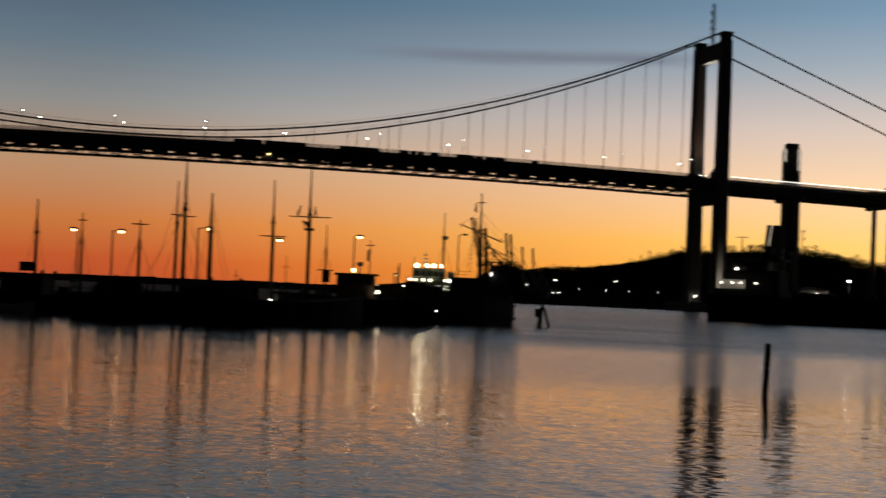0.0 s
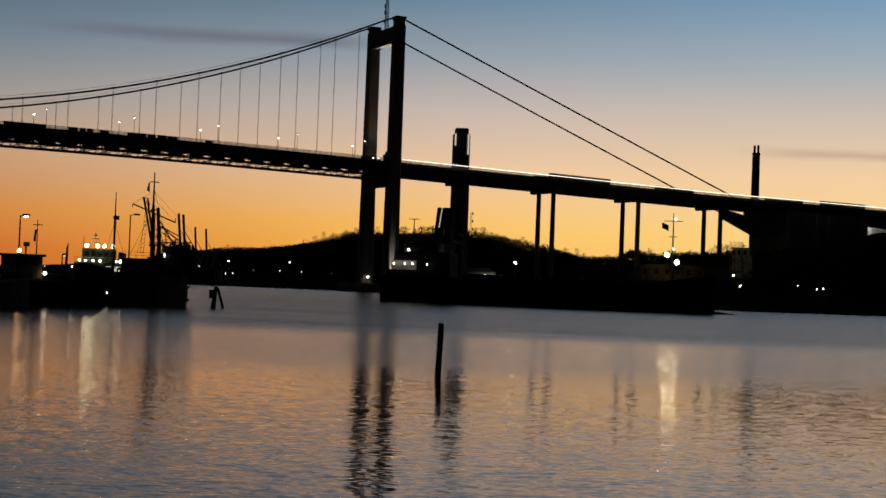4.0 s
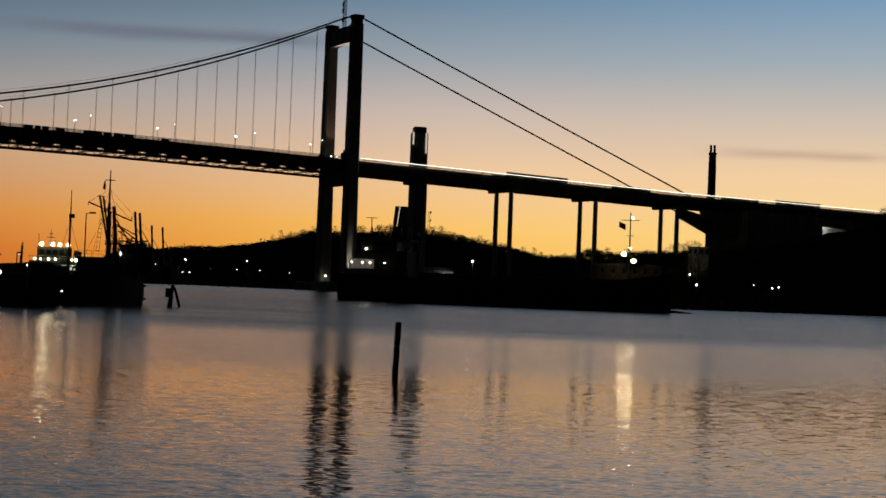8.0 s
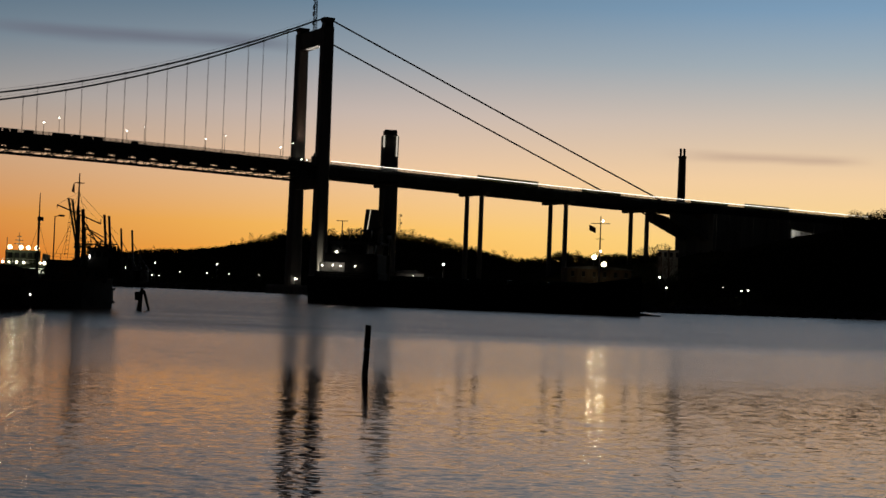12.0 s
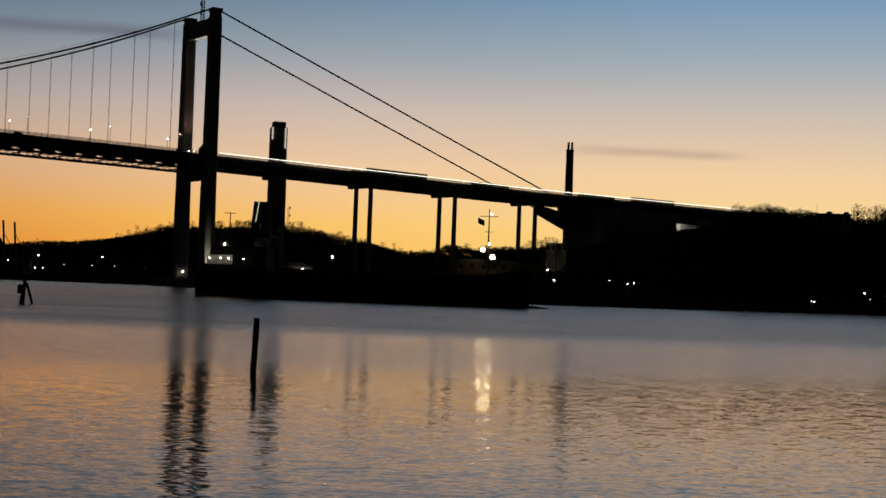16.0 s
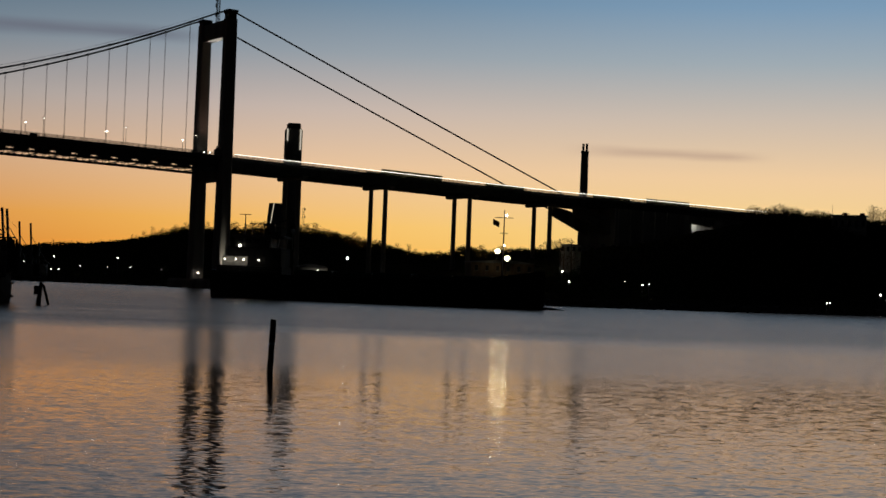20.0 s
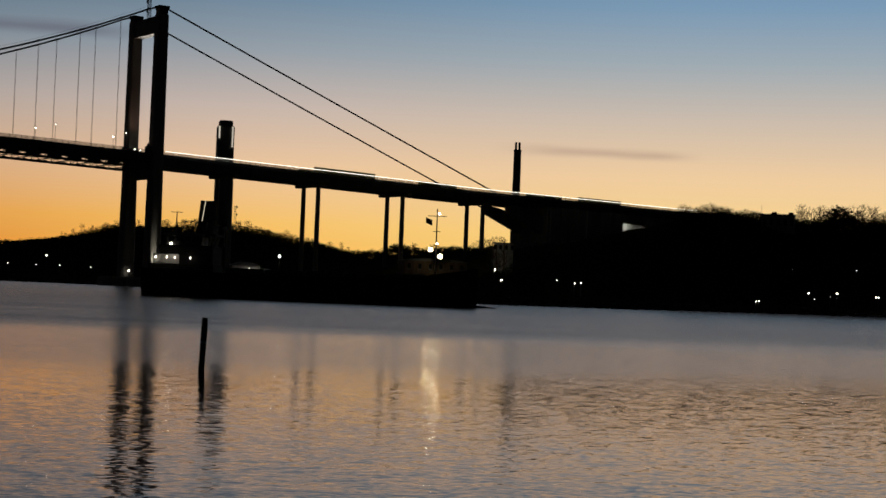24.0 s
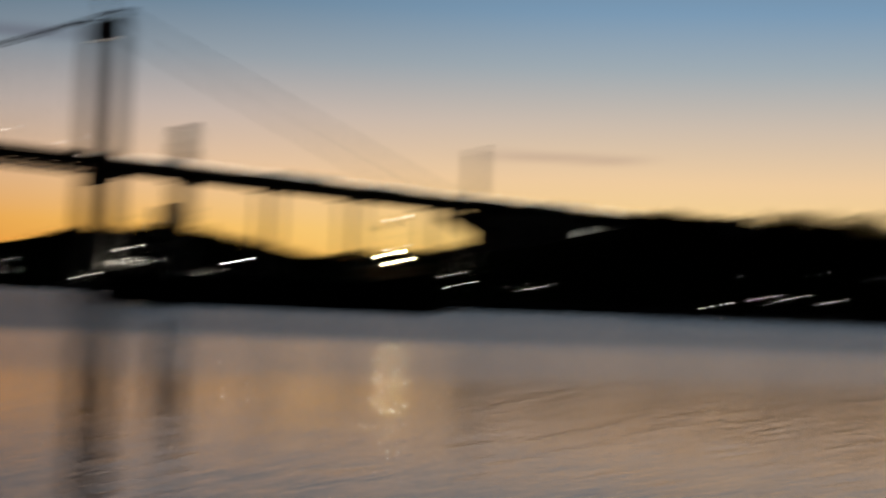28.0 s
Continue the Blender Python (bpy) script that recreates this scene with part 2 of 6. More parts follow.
LAMP_OLD = glowing("old_orange_lamp", (1.0, 0.55, 0.25), 1.1)
LAMP_BIG = glowing("yard_flood_lamp", (1.0, 0.82, 0.42), 90)
RAIL_LIGHT = glowing("rail_light_strip", (1.0, 0.93, 0.80), 2.2)
LIT_WINDOW = glowing("lit_window", (0.95, 0.95, 0.70), 0.6)


def make_screen():
    m, nt, b = base("green_screen_glass")
    N, L = nt.nodes, nt.links
    b.inputs["Base Color"].default_value = (0.10, 0.105, 0.075, 1)
    b.inputs["Roughness"].default_value = 0.35
    tr = N.new("ShaderNodeBsdfTransparent")
    tr.inputs[0].default_value = (0.60, 0.66, 0.45, 1)
    mx = N.new("ShaderNodeMixShader")
    nz = N.new("ShaderNodeTexNoise")
    nz.inputs["Scale"].default_value = 0.4
    L.new(mathn(nt, "ADD", mathn(nt, "MULTIPLY", nz.outputs[0], 0.1), 0.66), mx.inputs[0])
    L.new(tr.outputs[0], mx.inputs[1]), L.new(b.outputs[0], mx.inputs[2])
    L.new(mx.outputs[0], N["Material Output"].inputs[0])
    return m


def make_mesh_panel():
    m, nt, b = base("clear_parapet_glass")
    N, L = nt.nodes, nt.links
    b.inputs["Base Color"].default_value = (0.5, 0.5, 0.48, 1)
    b.inputs["Roughness"].default_value = 0.3
    tr = N.new("ShaderNodeBsdfTransparent")
    mx = N.new("ShaderNodeMixShader")
    mx.inputs[0].default_value = 0.30
    L.new(tr.outputs[0], mx.inputs[1]), L.new(b.outputs[0], mx.inputs[2])
    L.new(mx.outputs[0], N["Material Output"].inputs[0])
    return m


GREYPAINT = coarse("dark_grey_ship_paint", (0.06, 0.06, 0.058), 0.6, scale=0.8, streaks=True)
PALE = coarse("dull_green_ship_paint", (0.045, 0.056, 0.036), 0.6, scale=0.8, streaks=True)
SCREEN, PARAPET = make_screen(), make_mesh_panel()


# ---------------------------------------------------------------- shapes
class Shape:
    def __init__(self):
        self.v, self.f = [], []

    def add(self, verts, faces):
        n = len(self.v)
        self.v += [tuple(p) for p in verts]
        self.f += [tuple(i + n for i in f) for f in faces]
        return self

    def box(self, x0, x1, y0, y1, z0, z1):
        v = [(x, y, z) for z in (z0, z1) for x, y in ((x0, y0), (x1, y0), (x1, y1), (x0, y1))]
        return self.add(v, [(3, 2, 1, 0), (4, 5, 6, 7), (0, 1, 5, 4), (1, 2, 6, 5), (2, 3, 7, 6), (3, 0, 4, 7)])

    def block(self, x0, x1, y0, y1, z0, z1, c):
        """A box with its upright edges and top rounded off by c."""
        ring = lambda d: [(x0 + c + d, y0 + d), (x1 - c - d, y0 + d), (x1 - d, y0 + c + d), (x1 - d, y1 - c - d), (x1 - c - d, y1 - d), (x0 + c + d, y1 - d), (x0 + d, y1 - c - d), (x0 + d, y0 + c + d)]
        v = [(x, y, z0) for x, y in ring(0)] + [(x, y, z1 - c) for x, y in ring(0)] + [(x, y, z1) for x, y in ring(c * 0.7)]
        f = [tuple(range(7, -1, -1)), tuple(range(16, 24))]
        f += [(8 * k + i, 8 * k + (i + 1) % 8, 8 * k + 8 + (i + 1) % 8, 8 * k + 8 + i) for k in (0, 1) for i in range(8)]
        return self.add(v, f)

    def tube(self, p, q, r0, r1=None, n=8):
        p, q = Vector(p), Vector(q)
        r1 = r0 if r1 is None else r1
        d = (q - p).normalized()
        a = d.orthogonal().normalized()
        b = d.cross(a)
        v = []
        for c, r in ((p, r0), (q, r1)):
            v += [c + (a * math.cos(2 * math.pi * i / n) + b * math.sin(2 * math.pi * i / n)) * r for i in range(n)]
        f = [(i, (i + 1) % n, n + (i + 1) % n, n + i) for i in range(n)]
        return self.add(v, f + [tuple(range(n - 1, -1, -1)), tuple(range(n, 2 * n))])

    def bar(self, p, q, w, h):
        """A beam of section w by h (h upwards) from p to q."""
        p, q = Vector(p), Vector(q)
        d = (q - p).normalized()
        side = d.cross(Vector((0, 0, 1)))
        side = side.normalized() if side.length > 1e-4 else Vector((1, 0, 0))
        up = side.cross(d)
        v = [c + side * sx * w / 2 + up * sz * h / 2 for c in (p, q) for sx, sz in ((-1, -1), (1, -1), (1, 1), (-1, 1))]
        return self.add(v, [(0, 1, 2, 3), (7, 6, 5, 4), (0, 4, 5, 1), (1, 5, 6, 2), (2, 6, 7, 3), (3, 7, 4, 0)])

    def path(self, pts, r, n=8):
        pts = [Vector(p) for p in pts]
        v = []
        for i, p in enumerate(pts):
            d = (pts[min(i + 1, len(pts) - 1)] - pts[max(i - 1, 0)]).normalized()
            s = d.cross(Vector((0, 0, 1)))
            s = s.normalized() if s.length > 1e-3 else Vector((1, 0, 0))
            u = s.cross(d)
            v += [p + (s * math.cos(2 * math.pi * k / n) + u * math.sin(2 * math.pi * k / n)) * r for k in range(n)]
        f = [(i * n + k, i * n + (k + 1) % n, (i + 1) * n + (k + 1) % n, (i + 1) * n + k) for i in range(len(pts) - 1) for k in range(n)]
        return self.add(v, f + [tuple(range(n - 1, -1, -1)), tuple(range((len(pts) - 1) * n, len(pts) * n))])

    def prism(self, outline, y0, y1):
        """An outline in x and z, pushed from y0 to y1."""
        n = len(outline)
        v = [(x, y, z) for y in (y0, y1) for x, z in outline]
        f = [tuple(range(n)), tuple(range(2 * n - 1, n - 1, -1))] + [(i, n + i, n + (i + 1) % n, (i + 1) % n) for i in range(n)]
        return self.add(v, f)

    def ball(self, c, r, n=8, squash=1.0):
        m = n // 2
        v = [(c[0], c[1], c[2] - r * squash)]
        for j in range(1, m):
            a = math.pi * j / m - math.pi / 2
            v += [(c[0] + r * math.cos(a) * math.cos(2 * math.pi * i / n), c[1] + r * math.cos(a) * math.sin(2 * math.pi * i / n), c[2] + r * squash * math.sin(a)) for i in range(n)]
        v.append((c[0], c[1], c[2] + r * squash))
        f = [(0, 1 + (i + 1) % n, 1 + i) for i in range(n)]
        for j in range(m - 2):
            f += [(1 + j * n + i, 1 + j * n + (i + 1) % n, 1 + (j + 1) * n + (i + 1) % n, 1 + (j + 1) * n + i) for i in range(n)]
        k = 1 + (m - 2) * n
        return self.add(v, f + [(k + i, k + (i + 1) % n, len(v) - 1) for i in range(n)])

    def mesh(self, name, mat, smooth_faces=False):
        me = bpy.data.meshes.new(name)
        me.from_pydata(self.v, [], self.f)
        me.materials.append(mat)
        if smooth_faces:
            me.polygons.foreach_set("use_smooth", [True] * len(me.polygons))
        me.update()
        return me


def part(name, shape, mat, parent=None, label="", soft=False):
    """Links a shape as one mesh object, under a thing or under a part."""
    data = shape if isinstance(shape, bpy.types.Mesh) else shape.mesh(name, mat, soft)
    ob = new(name, data)
    ob.parent = parent
    return tagged(ob, label)


def thing(name, m, label, category, group="", kind=""):
    """An Empty at the base of a thing, for its parts."""
    ob = new(name)
    ob.empty_display_size = 0.3
    ob.matrix_basis = m
    return tagged(ob, label, category, group, kind)


def sstep(x, a, b):
    t = min(1, max(0, (x - a) / (b - a)))
    return t * t * (3 - 2 * t)


# ---------------------------------------------------------------- water and land
def make_river():
    s = Shape()
    s.add([(-6000, -2500, 0), (6000, -2500, 0), (6000, 6000, 0), (-6000, 6000, 0)], [(0, 1, 2, 3)])
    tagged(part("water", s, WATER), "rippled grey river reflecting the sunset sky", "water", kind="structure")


make_river()

BEARING = (-60, -30, -8, -4, 0, 3.1, 7, 10.9, 15.8, 22, 28.5, 40, 60)
SHORE = (900, 760, 660, 621, 602, 548, 450, 413, 433, 498, 557, 660, 800)
RIDGE_AT = (-60, -16, -11.5, -10, -8.4, -7, -5.7, -4.3, -3.4, -0.8, 1.5, 2.2, 2.9, 3.7, 4.4, 5.1, 5.6, 6.3, 6.9, 7.5, 8, 8.8, 9.3, 10.2, 13, 15.5, 16.3, 17, 18.6, 20.2, 21.2, 22.2, 24, 26, 28, 60)
RIDGE_UP = (0.08, 0.10, 0.36, 0.79, 0.94, 1.00, 1.19, 1.48, 1.70, 1.76, 1.76, 1.66, 1.48, 1.38, 1.21, 1.07, 1.03, 1.07, 1.27, 1.24, 1.17, 1.27, 1.33, 1.35, 1.80, 2.40, 2.55, 2.78, 2.88, 2.84, 2.72, 2.66, 2.80, 2.72, 2.66, 2.4)


def ridge_distance(az):
    return float(np.interp(az, (-60, -10, 2, 9, 13, 16, 30, 60), (1300, 900, 840, 760, 650, 600, 640, 900)))


def ground(x, y):
    """Height of the north bank over the water."""
    r, az = math.hypot(x, y), math.degrees(math.atan2(x, y))
    shore = float(np.interp(az, BEARING, SHORE))
    far = ridge_distance(az)
    top = 4 + far * math.tan(radians(float(np.interp(az, RIDGE_AT, RIDGE_UP))))
    bank = -1.5 + 3.6 * sstep(r, shore - 4, shore + 7)
    rise = sstep(r, shore + 30, far) ** 1.25
    rough = 0.9 * noise.noise((x * 0.03, y * 0.03, 0)) + 0.4 * noise.noise((x * 0.11, y * 0.11, 3))
    return bank + (top - 2.1) * rise + rough * sstep(r, shore + 5, shore + 60) * 1.3


def make_land():
    s = Shape()
    azs = [-75 + 0.6 * i for i in range(251)]
    steps = [-14, -4, 0, 4, 8, 14, 24, 40, 60, 80, 100, 120, 140, 160, 185, 210, 240, 280, 330, 400, 500, 700, 1100, 1800, 3200]
    for az in azs:
        shore = float(np.interp(az, BEARING, SHORE))
        a = radians(az)
        for d in steps:
            r = shore + d + 3 * noise.noise((az * 0.8, d * 0.02, 9))
            x, y = r * math.sin(a), r * math.cos(a)
            s.v.append((x, y, ground(x, y)))
    n = len(steps)
    s.f = [(i * n + j, (i + 1) * n + j, (i + 1) * n + j + 1, i * n + j + 1) for i in range(len(azs) - 1) for j in range(n - 1)]
    tagged(part("ground", s, SOIL, soft=True), "dark grassy north bank rising to wooded hills", "ground", kind="structure")
    # the bank under the viewer
    b = Shape()
    b.box(-60, 60, -60, 1.2, -2, 2.4)
    tagged(part("pavement", b, ROCK), "plain stone bank at the water's edge", "pavement", kind="structure")


make_land()


def make_shore_rocks():
    s = Shape()
    rng = random.Random(5)
    for _ in range(1400):
        az = rng.uniform(-10, 30)
        r = float(np.interp(az, BEARING, SHORE)) + rng.uniform(-4, 4)
        a = radians(az)
        x, y, q = r * math.sin(a), r * math.cos(a), rng.uniform(0.3, 1.3)
        z = max(ground(x, y), -0.3)
        v = [(x + q * rng.uniform(0.5, 1) * sx, y + q * rng.uniform(0.5, 1) * sy, z + q * rng.uniform(0.3, 0.8) * sz) for sz in (-0.6, 1) for sx, sy in ((-1, -1), (1, -1), (1, 1), (-1, 1))]
        s.add(v, [(3, 2, 1, 0), (4, 5, 6, 7), (0, 1, 5, 4), (1, 2, 6, 5), (2, 3, 7, 6), (3, 0, 4, 7)])
    tagged(part("shore_rocks", s, ROCK), "tumbled dark rocks along the shoreline", "rocks", kind="stuff")


make_shore_rocks()

# ---------------------------------------------------------------- suspension bridge
BRIDGE_AT = pose(-21.2, 589.2, 0, 0, 0, math.degrees(math.atan2(0.442, 0.897)))
WIDE = 24.0  # between the two cable planes


def rail_z(s):
    """Height of the handrail along the bridge; s = 0 at the pylon, negative over the river."""
    if s <= 0:
        return 54.6 - 2.9 * ((s + 209) / 209) ** 2
    return 51.7 - 0.0265 * s if s < 150 else 47.72 - 0.0135 * (s - 150)


def cable_z(s):
    return 56.5 + 0.001058 * (s + 220.0) ** 2


def hung(s, o):
    """Height of one of the two main cables; the far one hangs a little lower near the pylon."""
    return cable_z(s) - (1.0 * sstep(s, -215, -140) if o else 0)


def make_bridge():
    br = thing("suspension_bridge", BRIDGE_AT, "long dark suspension bridge with concrete portal pylon", "bridge")
    # pylon
    for o in (0, WIDE):
        s = Shape()
        lo, hi = 2.75, 2.15
        v = []
        for z, h in ((3.5, lo), (44, 2.4), (103.6, hi)):
            c = 0.25
            v += [(x * h, o + y * h, z) for x, y in ((-1 + c, -1), (1 - c, -1), (1, -1 + c), (1, 1 - c), (1 - c, 1), (-1 + c, 1), (-1, 1 - c), (-1, -1 + c))]
        s.add(v, [tuple(range(7, -1, -1)), tuple(range(16, 24))] + [(8 * k + i, 8 * k + (i + 1) % 8, 8 * k + 8 + (i + 1) % 8, 8 * k + 8 + i) for k in (0, 1) for i in range(8)])
        leg = part("pylon_leg", s, CONCRETE, br, "tall tapering concrete pylon leg")
        cap = Shape()
        cap.add([(x * w, o + y * w, z) for z, w in ((103.6, 1.75), (105.2 - 0.6 * o / WIDE, 1.7), (106.3 - o / WIDE, 2.15), (107.0 - o / WIDE, 2.15)) for x, y in ((-1, -1), (1, -1), (1, 1), (-1, 1))],
                [(3, 2, 1, 0), (12, 13, 14, 15)] + [(4 * k + i, 4 * k + (i + 1) % 4, 4 * k + 4 + (i + 1) % 4, 4 * k + 4 + i) for k in range(3) for i in range(4)])
        part("saddle_housing", cap, STEEL, leg, "flared steel saddle housing")
        cab = Shape()
        cab.block(-4.3, -2.4, o - 1.3, o + 1.3, 50.6, 53.4, 0.4)
        cab.tube((-3.4, o, 53.4), (-3.4, o, 54.6), 0.5, 0.15)
        part("service_cabin", cab, STEEL, leg)
    s = Shape()
    s.block(-1.7, 1.7, 2.0, WIDE - 2.0, 96.8, 103.4, 0.3)
    part("upper_crossbeam", s, CONCRETE, br)
    s = Shape()
    s.block(-2.0, 2.0, 2.2, WIDE - 2.2, 41.4, 47.5, 0.3)
    part("lower_crossbeam", s, CONCRETE, br)
    s = Shape()
    s.block(-9, 9, -7, 7, -3, 3.6, 0.8)
    s.block(-9, 9, WIDE - 7, WIDE + 7, -3, 3.6, 0.8)
    part("pylon_foundation", s, CONCRETE, br)
    # lattice mast on the pylon
    s = Shape()
    for z in range(103, 120):
        w0, w1 = 0.6 - (z - 103) * 0.012, 0.6 - (z - 102) * 0.012
        c0 = [(-w0, 12 - w0), (w0, 12 - w0), (w0, 12 + w0), (-w0, 12 + w0)]
        c1 = [(-w1, 12 - w1), (w1, 12 - w1), (w1, 12 + w1), (-w1, 12 + w1)]
        for i in range(4):
            s.bar((*c0[i], z), (*c1[i], z + 1), 0.12, 0.12)
            s.bar((*c0[i], z), (*c1[(i + 1) % 4], z + 1), 0.08, 0.08)
            s.bar((*c0[i], z), (*c0[(i + 1) % 4], z), 0.08, 0.08)
    mast = part("antenna_mast", s, STEEL, br, "slim steel lattice antenna mast")
    for z in (106, 109.5, 112, 115.5):
        a = Shape()
        a.block(-1.1, -0.55, 11.6, 12.4, z, z + 1.6, 0.1)
        part("antenna_panel", a, WHITE, mast)
    # main cables, backstays, hangers
    for o in (0, WIDE):
        s = Shape()
        s.path([(x, o, hung(x, o)) for x in range(-330, 0, 6)] + [(0, o, 107.2 - o / WIDE)], 0.32)
        part("main_cable", s, CABLE, br)
        s = Shape()
        top, slope = (107.0, 0.3735) if o == 0 else (106.2, 0.377)
        s.path([(x, o, top - slope * x + 0.00002 * x * (x - 172)) for x in (0, 40, 80, 120, 172)], 0.34)
        part("backstay_cable", s, CABLE, br)
        for k in range(1, 22):
            x = -0.8 - 15.6 * k if o == 0 else -0.95 - 15.47 * k
            s = Shape()
            for dx in (-0.14, 0.14):
                s.tube((x + dx, o, rail_z(x) - 2), (x + dx, o, hung(x, o)), 0.055, n=6)
            s.tube((x - 0.4, o, hung(x, o)), (x + 0.4, o, hung(x + 0.4, o)), 0.42)
            part("hanger", s, CABLE, br)
        s = Shape()
        for dy in (-0.45, 0.45):
            s.path([(x, o + dy, hung(x, o) + 1.15) for x in range(-330, -1, 6)], 0.02, 4)
        for x in range(-324, -3, 12):
            s.tube((x, o - 0.45, hung(x, o)), (x, o - 0.45, hung(x, o) + 1.15), 0.02, n=4)
        part("cable_handrail", s, CABLE, br)
    # deck
    cuts = [-330 + 10 * i for i in range(34)] + [10 * i for i in range(1, 38)]
    def run(y0, y1, d0, d1, xs):
        s = Shape()
        for x in xs:
            t = rail_z(x)
            s.v += [(x, y0, t - d0), (x, y1, t - d0), (x, y1, t - d1), (x, y0, t - d1)]
        n = len(xs)
        s.f = [(4 * i + k, 4 * i + 4 + k, 4 * i + 4 + (k + 1) % 4, 4 * i + (k + 1) % 4) for i in range(n - 1) for k in range(4)] + [(0, 1, 2, 3), (4 * n - 1, 4 * n - 2, 4 * n - 3, 4 * n - 4)]
        return s
    river, land = [x for x in cuts if x <= 0], [x for x in cuts if x >= 0]
    part("road_deck", run(-1.2, WIDE + 1.2, 1.3, 1.9, cuts), ASPHALT, br)
    for y0 in (-1.9, WIDE + 1.2):
        part("edge_beam", run(y0, y0 + 0.7, 1.05, 2.3, cuts), STEEL, br)
    for y0 in (-0.2, 7.2, 15.4, WIDE - 0.2):
        part("deck_girder", run(y0, y0 + 0.4, 1.95, 4.0 if y0 < 1 else 3.6, river), STEEL, br)
    for y0 in (-1.0, 5.5, WIDE - 6.0, WIDE + 0.5):
        part("side_girder", run(y0, y0 + 0.5, 1.95, 5.05, land), STEEL, br)
    part("girder_soffit", run(-0.4, WIDE + 0.4, 4.4, 4.7, land), STEEL, br)
    # stiffening truss under the river span
    half = 7.75
    for o in (0.6, WIDE - 0.6):
        near = o < 1
        part("bottom_chord", run(o - 0.35, o + 0.35, 6.1, 7.05, river), STEEL, br)
        if near:
            part("middle_chord", run(o - 0.2, o + 0.2, 5.0, 5.4, river), STEEL, br)
        for k in range(42):
            x0, x1 = -1.2 - half * k, -1.2 - half * (k + 1)
            s = Shape()
            m = (x0 + x1) / 2
            d = 0.5 if near else 0.28
            s.bar((x0, o, rail_z(x0) - 3.4), (x0, o, rail_z(x0) - 6.7), d, d)
            s.bar((x0, o, rail_z(x0) - 3.5), (m, o, rail_z(m) - 6.6), 0.25, 0.28)
            s.bar((m, o, rail_z(m) - 6.6), (x1, o, rail_z(x1) - 3.5), 0.25, 0.28)
            panel = part("truss_panel", s, STEEL, br)
            # added plates stand in for oblique cross-frames that darken the openings
            if near:
                z, s = rail_z(x0), Shape()
                s.prism([(x0 - 1.9, z - 3.4), (x0 + 1.9, z - 3.4), (x0 + 2.0, z - 4.9), (x0 + 2.7, z - 5.3), (x0 + 2.4, z - 6.6), (x0 - 2.4, z - 6.6), (x0 - 2.7, z - 5.3), (x0 - 2.0, z - 4.9)], o - 0.42, o - 0.2)
                part("gusset_plate", s, STEEL, panel)
    for k in range(42):
        x = -1.2 - half * k
        low, high = rail_z(x) - 6.6, rail_z(x) - 3.7
        for p, q, w, h in (((x, 0.6, low), (x, WIDE - 0.6, low), 0.3, 0.3), ((x, 0.6, high), (x, WIDE - 0.6, high), 0.5, 0.8)):
            s = Shape()
            s.bar(p, q, w, h)
            part("floor_beam", s, STEEL, br)
        for y in (0.6, WIDE - 0.6):
            s = Shape()
            s.bar((x, y, low), (x, WIDE / 2, high), 0.16, 0.2)
            part("sway_brace", s, STEEL, br)
            s = Shape()
            s.bar((x, y, low), (x - half, WIDE / 2, rail_z(x - half) - 6.6), 0.3, 0.2)
            part("wind_brace", s, STEEL, br)
    # parapets
    for o in (-1.6, WIDE + 1.6):
        s = Shape()
        x = -328.0
        while x < 360:
            s.tube((x, o, rail_z(x) - 1.3), (x, o, rail_z(x)), 0.11, n=5)
            x += 2.2
        s.path([(x, o, rail_z(x) - 0.65) for x in range(-328, 361, 8)], 0.035, 4)
        tagged(part("parapet_posts", s, STEEL, br), kind="stuff")
        for i in range(86):
            x = -328 + 8 * i
            s = Shape()
            s.add([(x + 7.9 * a, o + d, rail_z(x + 7.9 * a) - z) for a in (0, 1) for d, z in ((-0.012, 1.2), (0.012, 1.2), (0.012, 0.05), (-0.012, 0.05))],
                  [(0, 1, 2, 3), (7, 6, 5, 4), (0, 4, 5, 1), (1, 5, 6, 2), (2, 6, 7, 3), (3, 7, 4, 0)])
            part("parapet_panel", s, PARAPET, br)
        s = Shape()
        s.path([(x, o, rail_z(x) + 0.05) for x in range(-328, 3, 8)], 0.06, 5)
        part("handrail", s, STEEL, br)
    s = Shape()
    s.path([(x, -2.32, rail_z(x) + 0.05) for x in range(3, 290, 7)], 0.11, 6)
    for x in range(3, 290, 14):
        s.bar((x, -2.3, rail_z(x)), (x, -1.6, rail_z(x) - 0.1), 0.06, 0.06)
    part("handrail_light", s, RAIL_LIGHT, br, "glowing white light strip along the handrail")
    # screens over the land spans and the river span
    spans = [(61, 69, -0.6), (68, 97.2, 0.95), (119, 139, 0.25), (176.6, 197.4, 0.1), (207, 233, 0.7)]
    spans += [(-185.2, -175.2, 0.1), (-174.2, -159.8, 0.1), (-147.6, -133.3, 0.05), (-125.5, -122.4, 0.0), (-121.7, -119.7, -0.15), (-119.2, -117, -0.15), (-114.4, -111.3, -0.1), (-104.7, -98, 0.0), (-97.6, -94.6, -0.1), (-93.8, -90.4, -0.05), (-90.1, -86.6, -0.05), (-76.3, -73.5, -0.3)]
    for x0, x1, up in spans:
        dz = -1.9
        f = Shape()
        f.path([(x, -2.06, rail_z(x) + up) for x in (x0, (x0 + x1) / 2, x1)], 0.09, 5)
        n = max(1, int((x1 - x0) / 3.5))
        for i in range(n + 1):
            a = x0 + (x1 - x0) * i / n
            f.bar((a, -2.15, rail_z(a) + dz), (a, -2.15, rail_z(a) + up), 0.12, 0.12)
